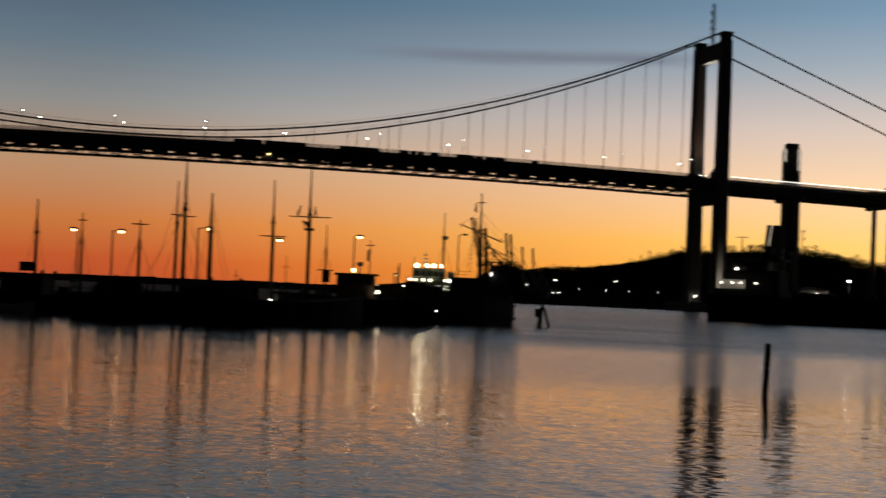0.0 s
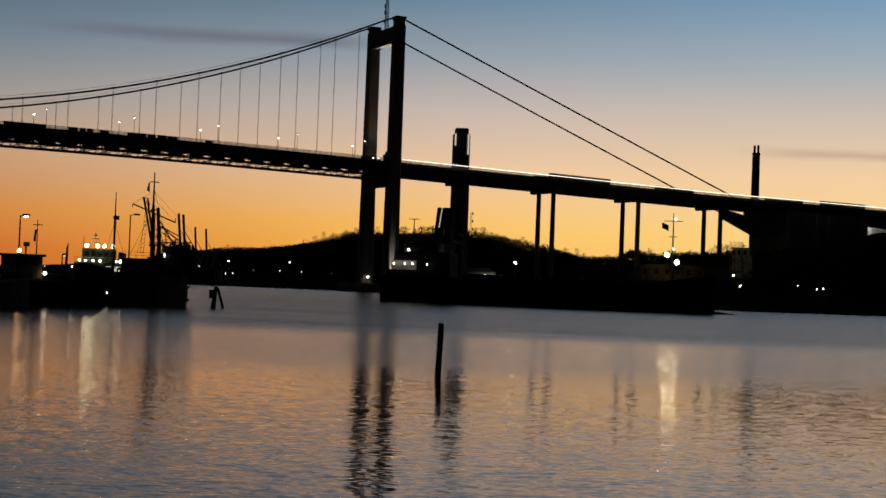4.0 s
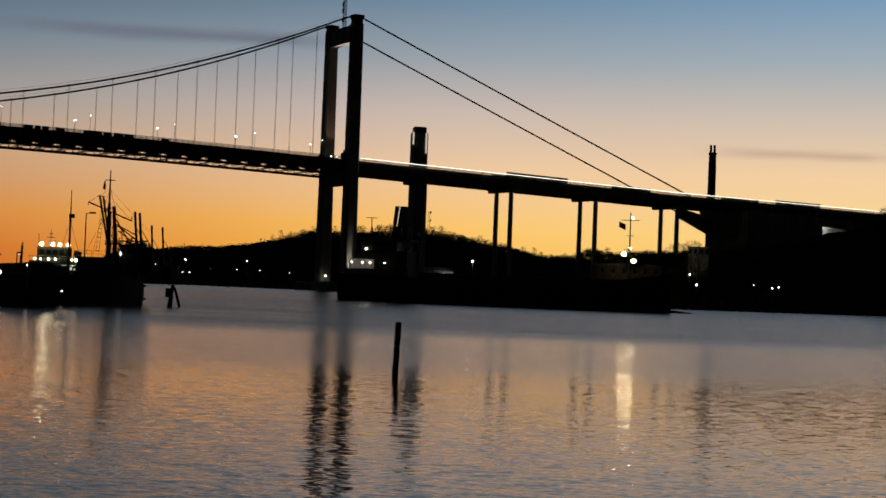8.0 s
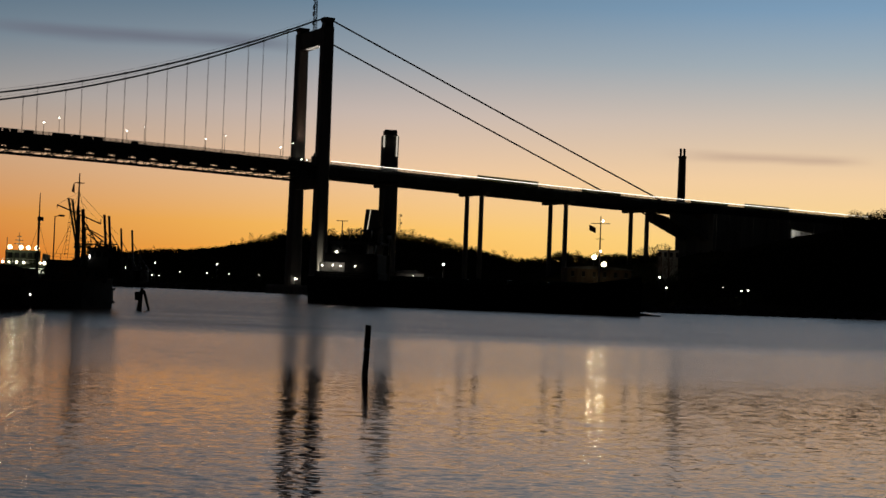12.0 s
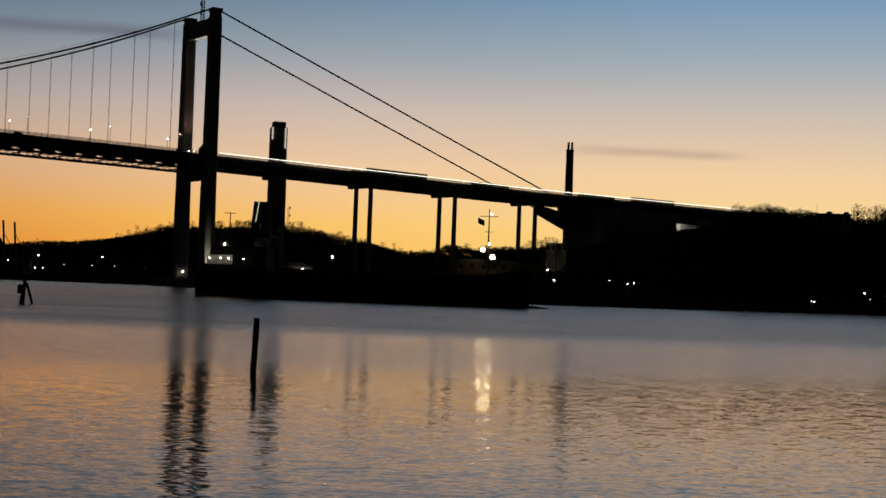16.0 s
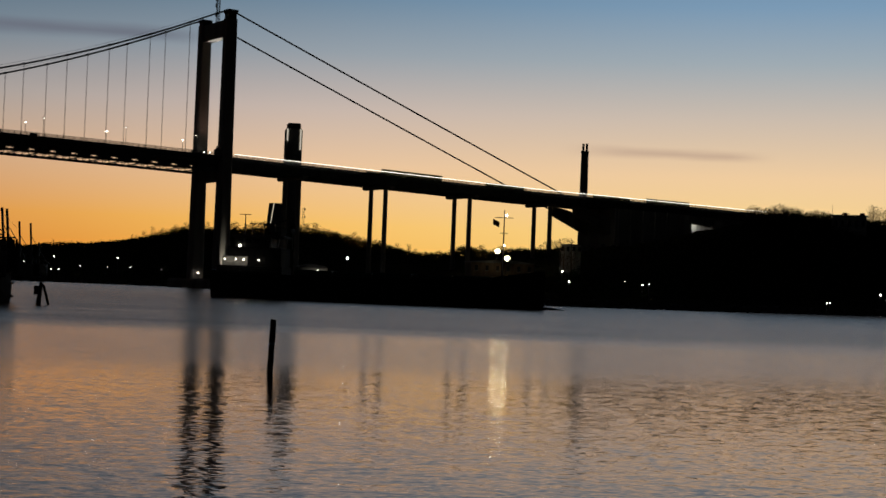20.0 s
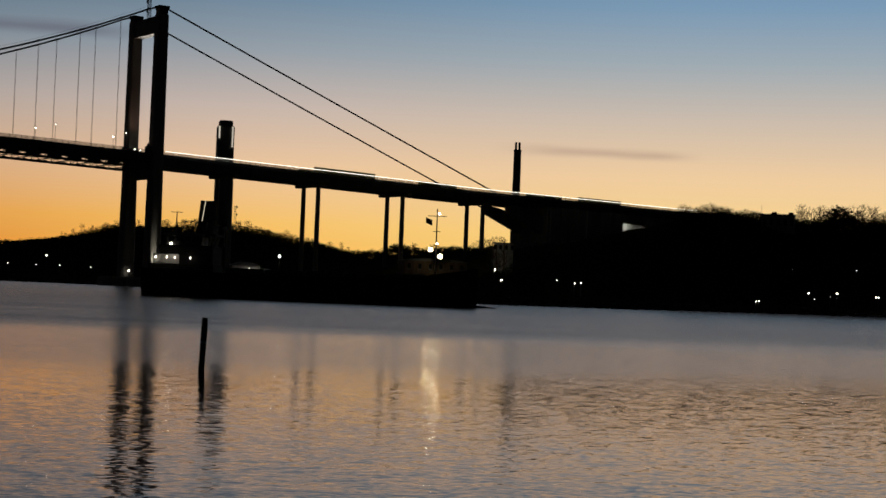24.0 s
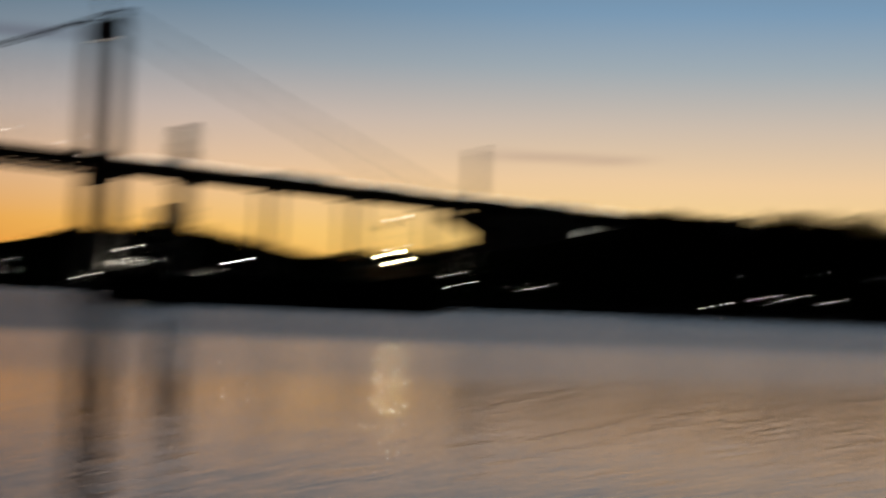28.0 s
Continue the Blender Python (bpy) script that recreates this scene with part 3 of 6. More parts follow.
        frame_ = part("screen_frame", f, STEEL, br, "dark green see-through screen on the parapet")
        for i in range(n):
            a, b = x0 + (x1 - x0) * i / n, x0 + (x1 - x0) * (i + 1) / n - 0.08
            s = Shape()
            s.add([(x, y, rail_z(x) + z) for x in (a, b) for y, z in ((-2.1, dz), (-2.02, dz), (-2.02, up), (-2.1, up))],
                  [(0, 1, 2, 3), (7, 6, 5, 4), (0, 4, 5, 1), (1, 5, 6, 2), (2, 6, 7, 3), (3, 7, 4, 0)])
            part("screen_panel", s, SCREEN if x0 > 0 else STEEL, frame_)
    # piers and anchorage
    for x in (35.1, 75.1, 116.7, 159.3):
        b = rail_z(x) - 5.05
        c = Shape()
        c.prism([(x - 1.2, b), (x + 1.2, b), (x + 1.2, b - 0.9), (x + 0.8, b - 1.3), (x - 0.8, b - 1.3), (x - 1.2, b - 0.9)], 0.5, WIDE - 0.5)
        cap = part("pier_cap", c, CONCRETE, br)
        for o in (6, WIDE - 6):
            s = Shape()
            s.tube((x, o, -2), (x, o, b - 1.2), 1.15, 0.95, n=12)
            part("pier_column", s, CONCRETE, cap, "slender round concrete column")
    s = Shape()
    s.prism([(190, 0), (190, rail_z(190) - 4.9), (235, rail_z(235) - 4.9), (235, 0)], -1.6, WIDE + 1.6)
    anchor = part("anchorage_block", s, CONCRETE, br, "massive dark concrete cable anchorage")
    for i in range(7):
        s = Shape()
        x = 191.5 + 7.1 * i
        s.block(x, x + 0.9, -2.2, -1.55, 0, rail_z(x) - 5.1, 0.1)
        part("pilaster", s, CONCRETE, anchor)
    for y in (2, WIDE - 6):
        s = Shape()
        s.prism([(171.1, 42.0), (175.9, 41.5), (190.2, 38.2), (190.2, 30.0), (186.9, 32.1), (171.9, 38.2)], y, y + 4)
        part("inclined_strut", s, CONCRETE, br, "inclined concrete strut running into the anchorage")
    for x, w, y0, y1 in ((249.5, 6.5, -1.2, 2.0), (266, 3, 3, 21), (290, 3, 3, 21), (318, 3, 3, 21)):
        s = Shape()
        s.block(x, x + w, y0, y1, 10, rail_z(x) - 5.0, 0.3)
        part("abutment_wall", s, CONCRETE, br)
    return br


BRIDGE = make_bridge()


def deck_lamp(s, o, up, r, mat):
    base_m = BRIDGE_AT @ pose(s, o, rail_z(s) - 1.3)
    t = thing("street_lamp", base_m, "slim pole lamp burning white on the bridge deck", "street lamp", "lamps on the bridge")
    p = Shape()
    p.tube((0, 0, 0), (0, 0, up + 1.3), 0.10, 0.06, n=6)
    part("pole", p, STEEL, t)
    h = Shape()
    h.block(-0.45, 0.45, -0.25, 0.25, up + 1.3, up + 1.5, 0.06)
    head = part("lamp_head", h, STEEL, t)
    g = Shape()
    g.ball((0, 0, up + 1.12), r, 8, 0.7)
    part("lamp_glass", g, mat, head, "glowing white lamp glass", True)
    return t


for k in range(10):
    deck_lamp(-17.1 - 30.0 * min(k, 5) - 28.0 * max(k - 5, 0), 0.8, 3.7, 0.34, LAMP_DIM)
    deck_lamp(0.8 - 32.3 * k if k else -2.9, 22.4, 8.2, 0.18, LAMP_DIM)


# ---------------------------------------------------------------- trees
def branch(s, tips, p, d, length, r, depth, rng, spread, lift):
    q = p + d * length
    s.tube(p, q, r, r * 0.62, n=5 if depth > 2 else 3)
    if depth == 0:
        tips.append((q, d))
        return
    if depth <= 2:
        tips.append((q, d))
    for _ in range(3 if depth > 1 else 2):
        turn = Vector((rng.gauss(0, 1), rng.gauss(0, 1), rng.gauss(0, 0.8) + lift)) * spread
        branch(s, tips, q - d * length * rng.uniform(0, 0.3), (d + turn).normalized(), length * rng.uniform(0.62, 0.86), r * 0.6, depth - 1, rng, spread, lift)


def leaf_quads(s, c, count, reach, size, rng):
    for _ in range(count):
        p = c + Vector((rng.gauss(0, 1), rng.gauss(0, 1), rng.gauss(0, 0.8))) * reach
        a = Vector((rng.uniform(-1, 1), rng.uniform(-1, 1), rng.uniform(-1, 1))).normalized() * size * rng.uniform(0.5, 1)
        b = a.orthogonal().normalized() * size * rng.uniform(0.4, 0.9)
        s.add([p - a, p + b, p + a, p - b], [(0, 1, 2, 3)])


def tree_kind(name, seed, height, style):
    """A tree of about that height; style: bare, leafy, pine."""
    rng = random.Random(seed)
    t = thing(name, pose(0, 0, -200), "", "tree", "trees on the hills")
    wood, crown, tips = Shape(), Shape(), []
    if style == "pine":
        wood.tube((0, 0, -1), (0.2, 0, height * 0.9), height * 0.02, 0.05, 6)
        for k in range(26):
            z = height * (0.45 + 0.53 * k / 26)
            a, w = rng.uniform(0, 6.28), height * (0.38 - 0.20 * max(0, (k - 14) / 12) - 0.14 * rng.random())
            tip = Vector((math.cos(a) * w, math.sin(a) * w, z + height * 0.03))
            wood.tube((0, 0, z - 0.2), tip, 0.07, 0.03, 4)
            for f in (0.45, 0.75, 1.0):
                leaf_quads(crown, Vector((0, 0, z)).lerp(tip, f), 22, height * 0.030, height * 0.024, rng)
    elif style == "bare":
        # a leader with limbs that fill a rounded crown of fine twigs
        p, lean = Vector((0, 0, -1)), Vector((rng.uniform(-0.05, 0.05), rng.uniform(-0.05, 0.05), 1))
        knots = [p + lean * (height * 0.92 * k / 9) + Vector((rng.gauss(0, 0.09), rng.gauss(0, 0.09), 0)) * (k > 1) for k in range(10)]
        for k in range(9):
            wood.tube(knots[k], knots[k + 1], height * 0.017 * (1 - 0.095 * k), height * 0.017 * (1 - 0.095 * (k + 1)), 5)
        low = rng.uniform(0.2, 0.34)
        for k in range(17):
            u = low + (0.96 - low) * (k + rng.random()) / 17
            q = knots[min(8, int(u * 9))].lerp(knots[min(9, int(u * 9) + 1)], u * 9 % 1)
            w = math.sqrt(max(0.05, 1 - ((u - 0.58) / 0.47) ** 2)) * rng.uniform(0.75, 1.15)
            a, rise = 2.4 * k + rng.uniform(-0.5, 0.5), 0.45 + 0.9 * u
            d = Vector((math.cos(a), math.sin(a), rise)).normalized()
            branch(wood, tips, q, d, height * 0.155 * w, height * 0.0055, 2, rng, 0.42, 0.22)
        for q, d in tips:
            for _ in range(5):
                e = q + (d + Vector((rng.gauss(0, 0.55), rng.gauss(0, 0.55), rng.gauss(0.1, 0.45)))) * height * rng.uniform(0.035, 0.075)
                w = Vector((rng.uniform(-1, 1), rng.uniform(-1, 1), 0)) * 0.035
                crown.add([q - w, q + w, e], [(0, 1, 2)])
    else:
        # a bush of many leaf clumps round a few low limbs
        for k in range(16):
            a, u = 2.4 * k + rng.uniform(-0.4, 0.4), (k + 0.5) / 16
            w = height * 0.36 * math.sqrt(max(0.04, 1 - ((u - 0.45) / 0.62) ** 2)) * rng.uniform(0.5, 1.1)
            tip = Vector((math.cos(a) * w, math.sin(a) * w, height * (0.12 + 0.8 * u)))
            wood.tube((0, 0, height * 0.5 * u - 0.6), tip, height * 0.012, height * 0.005, 4)
            leaf_quads(crown, tip, 46, height * rng.uniform(0.06, 0.095), height * 0.03, rng)
    top = max(v[2] for v in wood.v)
    k = height / top
    for sh in (wood, crown):
        sh.v = [(x * k, y * k, z * k) for x, y, z in sh.v]
    part("trunk", wood, BARK, t)
    part("crown", crown, TWIG if style == "bare" else LEAF, t)
    t["label"] = {"bare": "bare spring tree with fine spreading twigs on the hill", "leafy": "dark bushy tree on the wooded hill", "pine": "dark pine with layered irregular boughs on the hill"}[style]
    return t


BARE = [tree_kind("bare_tree", 10 + i, 12, "bare") for i in range(4)]
LEAFY = [tree_kind("bushy_tree", 30 + i, 8, "leafy") for i in range(4)]
PINES = [tree_kind("pine_tree", 50 + i, 11, "pine") for i in range(2)]


def plant(kinds, az, dist, height, rng):
    src = rng.choice(kinds)
    full = 12 if src in BARE else 8 if src in LEAFY else 11
    a = radians(az)
    x, y = dist * math.sin(a), dist * math.cos(a)
    k = height / full
    m = pose(x, y, ground(x, y) - 0.2, 0, 0, rng.uniform(0, 360)) @ Matrix.Diagonal((k * rng.uniform(1.0, 1.4), k * rng.uniform(1.0, 1.4), k, 1))
    return copy_thing(src, m)


def plant_hills():
    rng = random.Random(3)
    # the hill behind the pylon
    for i in range(120):
        az = -10.5 + 21 * i / 120 + rng.uniform(-0.15, 0.15)
        thick = sstep(az, -5, -3)
        h = rng.uniform(2.2, 4.4) * (0.6 + 0.6 * thick)
        kinds = LEAFY if rng.random() < (0.75 if az > 2.2 else 0.45) * thick else BARE
        if az < -4.4 and rng.random() < 0.6:
            continue
        if kinds is BARE:
            h *= 1.35
        else:
            h *= rng.uniform(0.6, 1.25)
        if az < -6.5:
            h *= 0.6
        elif az > 2.2:
            h *= 0.72
        plant(kinds, az, ridge_distance(az) - rng.uniform(0, 35), h, rng)
    for az, h in ((-4.9, 5), (-4.6, 6.5), (-5.3, 4), (-3.4, 5), (-8.1, 4), (2.85, 6.5), (4.9, 6.5), (6.75, 4.5), (3.0, 5), (-0.8, 6), (-0.6, 6), (7.2, 5)):
        plant(BARE if h != 6 else LEAFY, az, ridge_distance(az) - 4, h, rng)
    for az, h in ((9.7, 5), (9.85, 6), (10.05, 7), (10.25, 7.4), (10.45, 6.5), (10.65, 7.2), (10.9, 6.6)):
        plant(BARE, az, 690, h, rng)
    # round the lamp-lit block beside the anchorage
    for az, d, h, kinds in ((10.45, 552, 3.6, LEAFY), (10.65, 549, 3.2, LEAFY), (10.85, 551, 3.5, LEAFY), (11.05, 548, 3.8, LEAFY), (11.25, 551, 4.6, LEAFY), (11.42, 550, 5.6, LEAFY), (10.74, 557, 9.5, BARE), (11.03, 557, 10, BARE)):
        plant(kinds, az, d, h, rng)
    # the near hill beyond the anchorage
    for i in range(360):
        az = 17.3 + 13.1 * i / 360 + rng.uniform(-0.1, 0.1)
        bare = rng.random() < 0.7
        if not bare and i % 2:
            continue
        h = rng.uniform(5.2, 7.6) if bare else rng.uniform(2.6, 4.6)
        h *= 0.72 if az < 21.8 else 1.28 - 0.2 * sstep(az, 26.6, 28.5)
        plant(BARE if bare else LEAFY, az, ridge_distance(az) - rng.uniform(0, 34), h, rng)
    for az, h in ((17.5, 6.6), (17.62, 7.4), (17.85, 6.2), (18.1, 5.5), (18.35, 7.3), (18.6, 7.6), (18.9, 6.0), (19.15, 5.2), (17.75, 6.8), (18.22, 6.4), (18.75, 6.8), (20.2, 5)):
        plant(LEAFY if h < 6.1 else BARE, az, ridge_distance(az) - 12, h, rng)
    for az, h in ((22.92, 7.4), (23.2, 9.3), (23.5, 7.8)):
        plant(PINES, az, ridge_distance(az) - 10, h, rng)


plant_hills()


def make_scrub():
    s = Shape()
    rng = random.Random(8)
    for _ in range(52000):
        az = rng.uniform(-11, 31)
        if 10.8 < az < 17.35:
            continue
        r = ridge_distance(az) - rng.uniform(-4, 60)
        a = radians(az)
        x, y = r * math.sin(a), r * math.cos(a)
        tall = (0.9 + 1.3 * sstep(az, -5.5, 0.5) if az < 12 else 2.8 if az < 21 else 3.0) + (1.2 if az < -4.6 else 2.4) * max(0, noise.noise((x * 0.06, y * 0.06, 5)) + 0.2)
        c = Vector((x, y, ground(x, y) + tall * rng.random() ** 1.35))
        leaf_quads(s, c, 2, 0.5, 0.42, rng)
    for _ in range(24000):
        az = rng.uniform(17.3, 31)
        r, a = ridge_distance(az) - rng.uniform(0, 26), radians(az)
        x, y = r * math.sin(a), r * math.cos(a)
        leaf_quads(s, Vector((x, y, ground(x, y) + (3.0 + 1.6 * noise.noise((x * 0.08, y * 0.08, 2))) * rng.random() ** 1.2)), 2, 0.5, 0.38, rng)
    for _ in range(15000):
        az = rng.uniform(-11, 31)
        a, shore, far = radians(az), float(np.interp(az, BEARING, SHORE)), ridge_distance(az)
        r = rng.uniform(shore + 45, far - 40)
        x, y = r * math.sin(a), r * math.cos(a)
        if az > 10.5 or az < 2 or noise.noise((x * 0.02, y * 0.02, 7)) > 0.0:
            leaf_quads(s, Vector((x, y, ground(x, y) + rng.uniform(0.2, 2.2))), 3, 0.8, 0.6, rng)
    tagged(part("undergrowth", s, LEAF), "dense dark scrub along the hill ridges", "scrub", kind="stuff")


make_scrub()


# ---------------------------------------------------------------- chimneys and buildings behind the bridge
def make_tall_chimney():
    z0 = ground(7, 900) - 1
    t = thing("power_station_chimney", pose(7.0, 900, z0, 0, 0, 8), "broad square dark chimney tower with lit top corners", "chimney")
    s = Shape()
    s.block(-4.7, 4.7, -4.7, 4.7, 0, 93.6 - z0, 0.9)
    body = part("shaft", s, CONCRETE, t)
    s = Shape()
    s.block(-3.7, 3.7, -3.7, 3.7, 93.5 - z0, 96.6 - z0, 0.5)
    part("crown", s, STEEL, t)
    # glowing strips stand in for light falling on the top corners
    for x, low in ((-4.2, 86), (3.5, 81)):
        s = Shape()
        s.block(x - 0.42, x + 0.42, -5.1, -4.6, low - z0, 93.0 - z0, 0.08)
        part("corner_light", s, glowing("corner_glow", (1.0, 0.9, 0.72), 0.55), body, "dim glowing strip standing for light on the chimney corner")
    b = thing("boiler_house", pose(-0.5, 892, z0), "tall dark block beside the chimney with a glowing slanted bar", "building")
    s = Shape()
    s.add([(x, y, z) for z, i in ((0, 0), (48.8 - z0, 1)) for x, y in ((-6.8 + 2 * i * 0.9, -6), (3.8, -6), (3.8, 6), (-6.8 + 2 * i * 0.9, 6))], [(3, 2, 1, 0), (4, 5, 6, 7), (0, 1, 5, 4), (1, 2, 6, 5), (2, 3, 7, 6), (3, 0, 4, 7)])
    part("wall", s, CONCRETE, b)
    # glowing bar draws the white slanted line along the wall edge
    s = Shape()
    s.bar((-3.9, -6.05, 36 - z0), (-2.2, -6.05, 48.6 - z0), 0.1, 0.42)
    part("edge_light", s, glowing("edge_glow", (1.0, 0.85, 0.6), 0.7), b)
    m = thing("lattice_mast", pose(14.6, 905, ground(14.6, 905)), "thin steel lattice mast beside the chimney", "mast")
    s = Shape()
    for k in range(12):
        z = 1.5 * k
        for x0, y0, x1, y1 in ((-0.5, -0.5, 0.5, -0.5), (0.5, -0.5, 0.5, 0.5), (0.5, 0.5, -0.5, 0.5), (-0.5, 0.5, -0.5, -0.5)):
            s.bar((x0, y0, z), (x0, y0, z + 1.5), 0.14, 0.14)
            s.bar((x0, y0, z), (x1, y1, z + 1.5), 0.1, 0.1)
        if k % 3 == 2:
            s.block(0.5, 1.3, -0.5, 0.5, z, z + 1.2, 0.1)
    part("lattice", s, STEEL, m)


make_tall_chimney()


def make_slim_chimney():
    x, y = 216.9, 1078.3
    z0 = ground(x, y) - 1
    t = thing("slim_chimney", pose(x, y, z0, 0, 0, -11), "slim dark chimney with two steel flues", "chimney")
    s = Shape()
    s.tube((0, 0, 0), (0, 0, 105.0 - z0), 3.3, 2.6, 16)
    part("shaft", s, CONCRETE, t, soft=False)
    s = Shape()
    s.tube((0, 0, 104.2 - z0), (0, 0, 105.4 - z0), 2.85, 2.85, 16)
    part("rim", s, STEEL, t)
    for dx in (-1.25, 1.25):
        s = Shape()
        s.tube((dx, 0, 104 - z0), (dx, 0, 110.8 - z0), 0.85, 0.85, 12)
        part("flue", s, STEEL, t)


make_slim_chimney()


def house(name, x, y, w, d, h, turn, wall, label, roof="flat", openings=0, category="building"):
    z0 = ground(x, y) - 0.3
    t = thing(name, pose(x, y, z0, 0, 0, turn), label, category)
    s = Shape()
    s.block(-w / 2, w / 2, -d / 2, d / 2, 0, h, 0.06)
    body = part("wall", s, wall, t)
    s = Shape()
    if roof == "flat":
        s.block(-w / 2 - 0.3, w / 2 + 0.3, -d / 2 - 0.3, d / 2 + 0.3, h, h + 0.35, 0.08)
    else:
        n = 9
        pts = [(-w / 2 - 0.4 + (w + 0.8) * i / (n - 1), h + roof * math.sin(math.pi * i / (n - 1))) for i in range(n)]
        s.prism(pts + [(w / 2 + 0.4, h - 0.25), (-w / 2 - 0.4, h - 0.25)], -d / 2 - 0.4, d / 2 + 0.4)
    part("roof", s, ROOFING, t)
    for i in range(openings):
        cx = -w / 2 + w * (i + 0.5) / openings
        s = Shape()
        s.box(cx - 0.6, cx + 0.6, -d / 2 - 0.03, -d / 2 + 0.05, h * 0.45, h * 0.78)
        win = part("window", s, PANE, body)
        f = Shape()
        f.box(cx - 0.7, cx + 0.7, -d / 2 - 0.09, -d / 2 + 0.02, h * 0.42, h * 0.45)
        part("sill", f, CONCRETE, win)
    return t


def make_pane():
    m, nt, b = base("dark_window_glass")
    b.inputs["Base Color"].default_value = (0.02, 0.022, 0.025, 1)
    b.inputs["Roughness"].default_value = 0.08
    return m


PANE = make_pane()
house("warehouse", -8, 632, 17, 14, 11.0, 4, PLASTER, "low arched warehouse on the quay with pale roof edge", 1.6, 5)
house("warehouse", 14, 606, 11, 10, 8.0, 6, PLASTER, "smaller arched shed beside the warehouse", 1.2, 3)
house("boat_shed", 62, 545, 6.5, 6, 3.4, 10, WHITE, "small pale shed near the shoreline", "flat", 2)
SUBSTATION = house("substation", 107.9, 556, 7.2, 7, 11.8, -10.9, PLASTER, "tall grey lamp-lit block beside the anchorage", "flat", 0)
house("hut", 27, 553, 3.2, 3, 3.0, 0, WHITE, "small pale hut under a yard lamp", 0.9, 1)
house("quay_shed", 44, 590, 20, 9, 5.5, 6, PLASTER, "long dim shed under the bridge", "flat", 6)
house("quay_shed", 88, 600, 26, 9, 6.0, 8, WOOD, "long dark timber shed under the yard flood lamps", 1.0, 6)


def make_villa():
    a = radians(21.05)
    x, y = 596 * math.sin(a), 596 * math.cos(a)
    t = house("villa", x, y, 12.5, 9, 7.2, -21, PLASTER, "flat-roofed house on the hill among bare trees", "flat", 5, "house")
    for dx in (-1.6, 4.6):
        s = Shape()
        s.block(dx - 0.9, dx + 0.9, -0.7, 0.7, 7.5, 8.5, 0.1)
        part("chimney", s, BRICK, t)
    p = thing("flagpole", pose(x - 7.5, y - 2, ground(x - 7.5, y - 2)), "thin bare flagpole beside the house", "flagpole")
    s = Shape()
    s.tube((0, 0, 0), (0, 0, 11.0), 0.09, 0.04, 6)
    part("pole", s, WHITE, p)
    x, y = 305.3, 574.0
    c = thing("brick_chimney", pose(x, y, ground(x, y) - 0.5, 0, 0, -28), "square brick chimney standing above the trees", "chimney")
    s = Shape()
    s.block(-1.25, 1.25, -1.25, 1.25, 0, 42.2 - ground(x, y), 0.12)
    part("stack", s, BRICK, c)
    s = Shape()
    s.block(-1.4, 1.4, -1.4, 1.4, 41.2 - ground(x, y), 41.9 - ground(x, y), 0.1)
    part("collar", s, BRICK, c)


make_villa()


# ---------------------------------------------------------------- lamps on the north bank
def yard_lamp(x, y, z, r, mat, label="yard lamp burning white on a steel pole", arm=0.6, group="lamps on the north bank"):
    g = max(ground(x, y), 0) - 0.3
    t = thing("yard_lamp", pose(x, y, g), label, "lamp", group)
    p = Shape()
    p.tube((0, 0.25, 0), (0, 0.25, z - g + 0.35), 0.11, 0.07, 6)
    part("pole", p, STEEL, t)
    h = Shape()
    h.block(-0.3, 0.3, -arm, 0.35, z - g + 0.3, z - g + 0.45, 0.05)
    head = part("lamp_head", h, STEEL, t)
    s = Shape()
    s.ball((0, -arm * 0.5, z - g), r, 8, 0.8)
    part("lamp_glass", s, mat, head, "glowing lamp glass", True)
    return t


for x, y, z, r, m in ((25.6, 559.4, 13.2, 0.5, LAMP_WHITE), (69.4, 555.7, 7.2, 0.25, LAMP_DIM), (101.0, 535.6, 11.2, 0.42, LAMP_DIM), (86.6, 492.4, 7.9, 0.42, LAMP_DIM),
                      (91.1, 471.3, 7.2, 0.36, LAMP_DIM), (117.1, 506.7, 8.1, 0.16, LAMP_DIM), (111.1, 456.7, 6.9, 0.28, LAMP_DIM), (113.0, 456.2, 7.2, 0.24, LAMP_DIM),
                      (16, 599.8, 8.7, 0.35, LAMP_DIM), (18.6, 599.7, 8.3, 0.32, LAMP_DIM), (20.7, 599.6, 8.4, 0.35, LAMP_DIM), (-1.5, 640, 7.4, 0.3, LAMP_DIM)):
    yard_lamp(x, y, z, r * 0.8, m)
    if m is LAMP_WHITE:
        d = bpy.data.lights.new("yard_lamp_light", "POINT")
        d.energy, d.color, d.shadow_soft_size = 150, (1.0, 0.93, 0.8), 0.3
        new("yard_lamp_light", d).matrix_basis = pose(x, y - 1.2, z - 0.1)
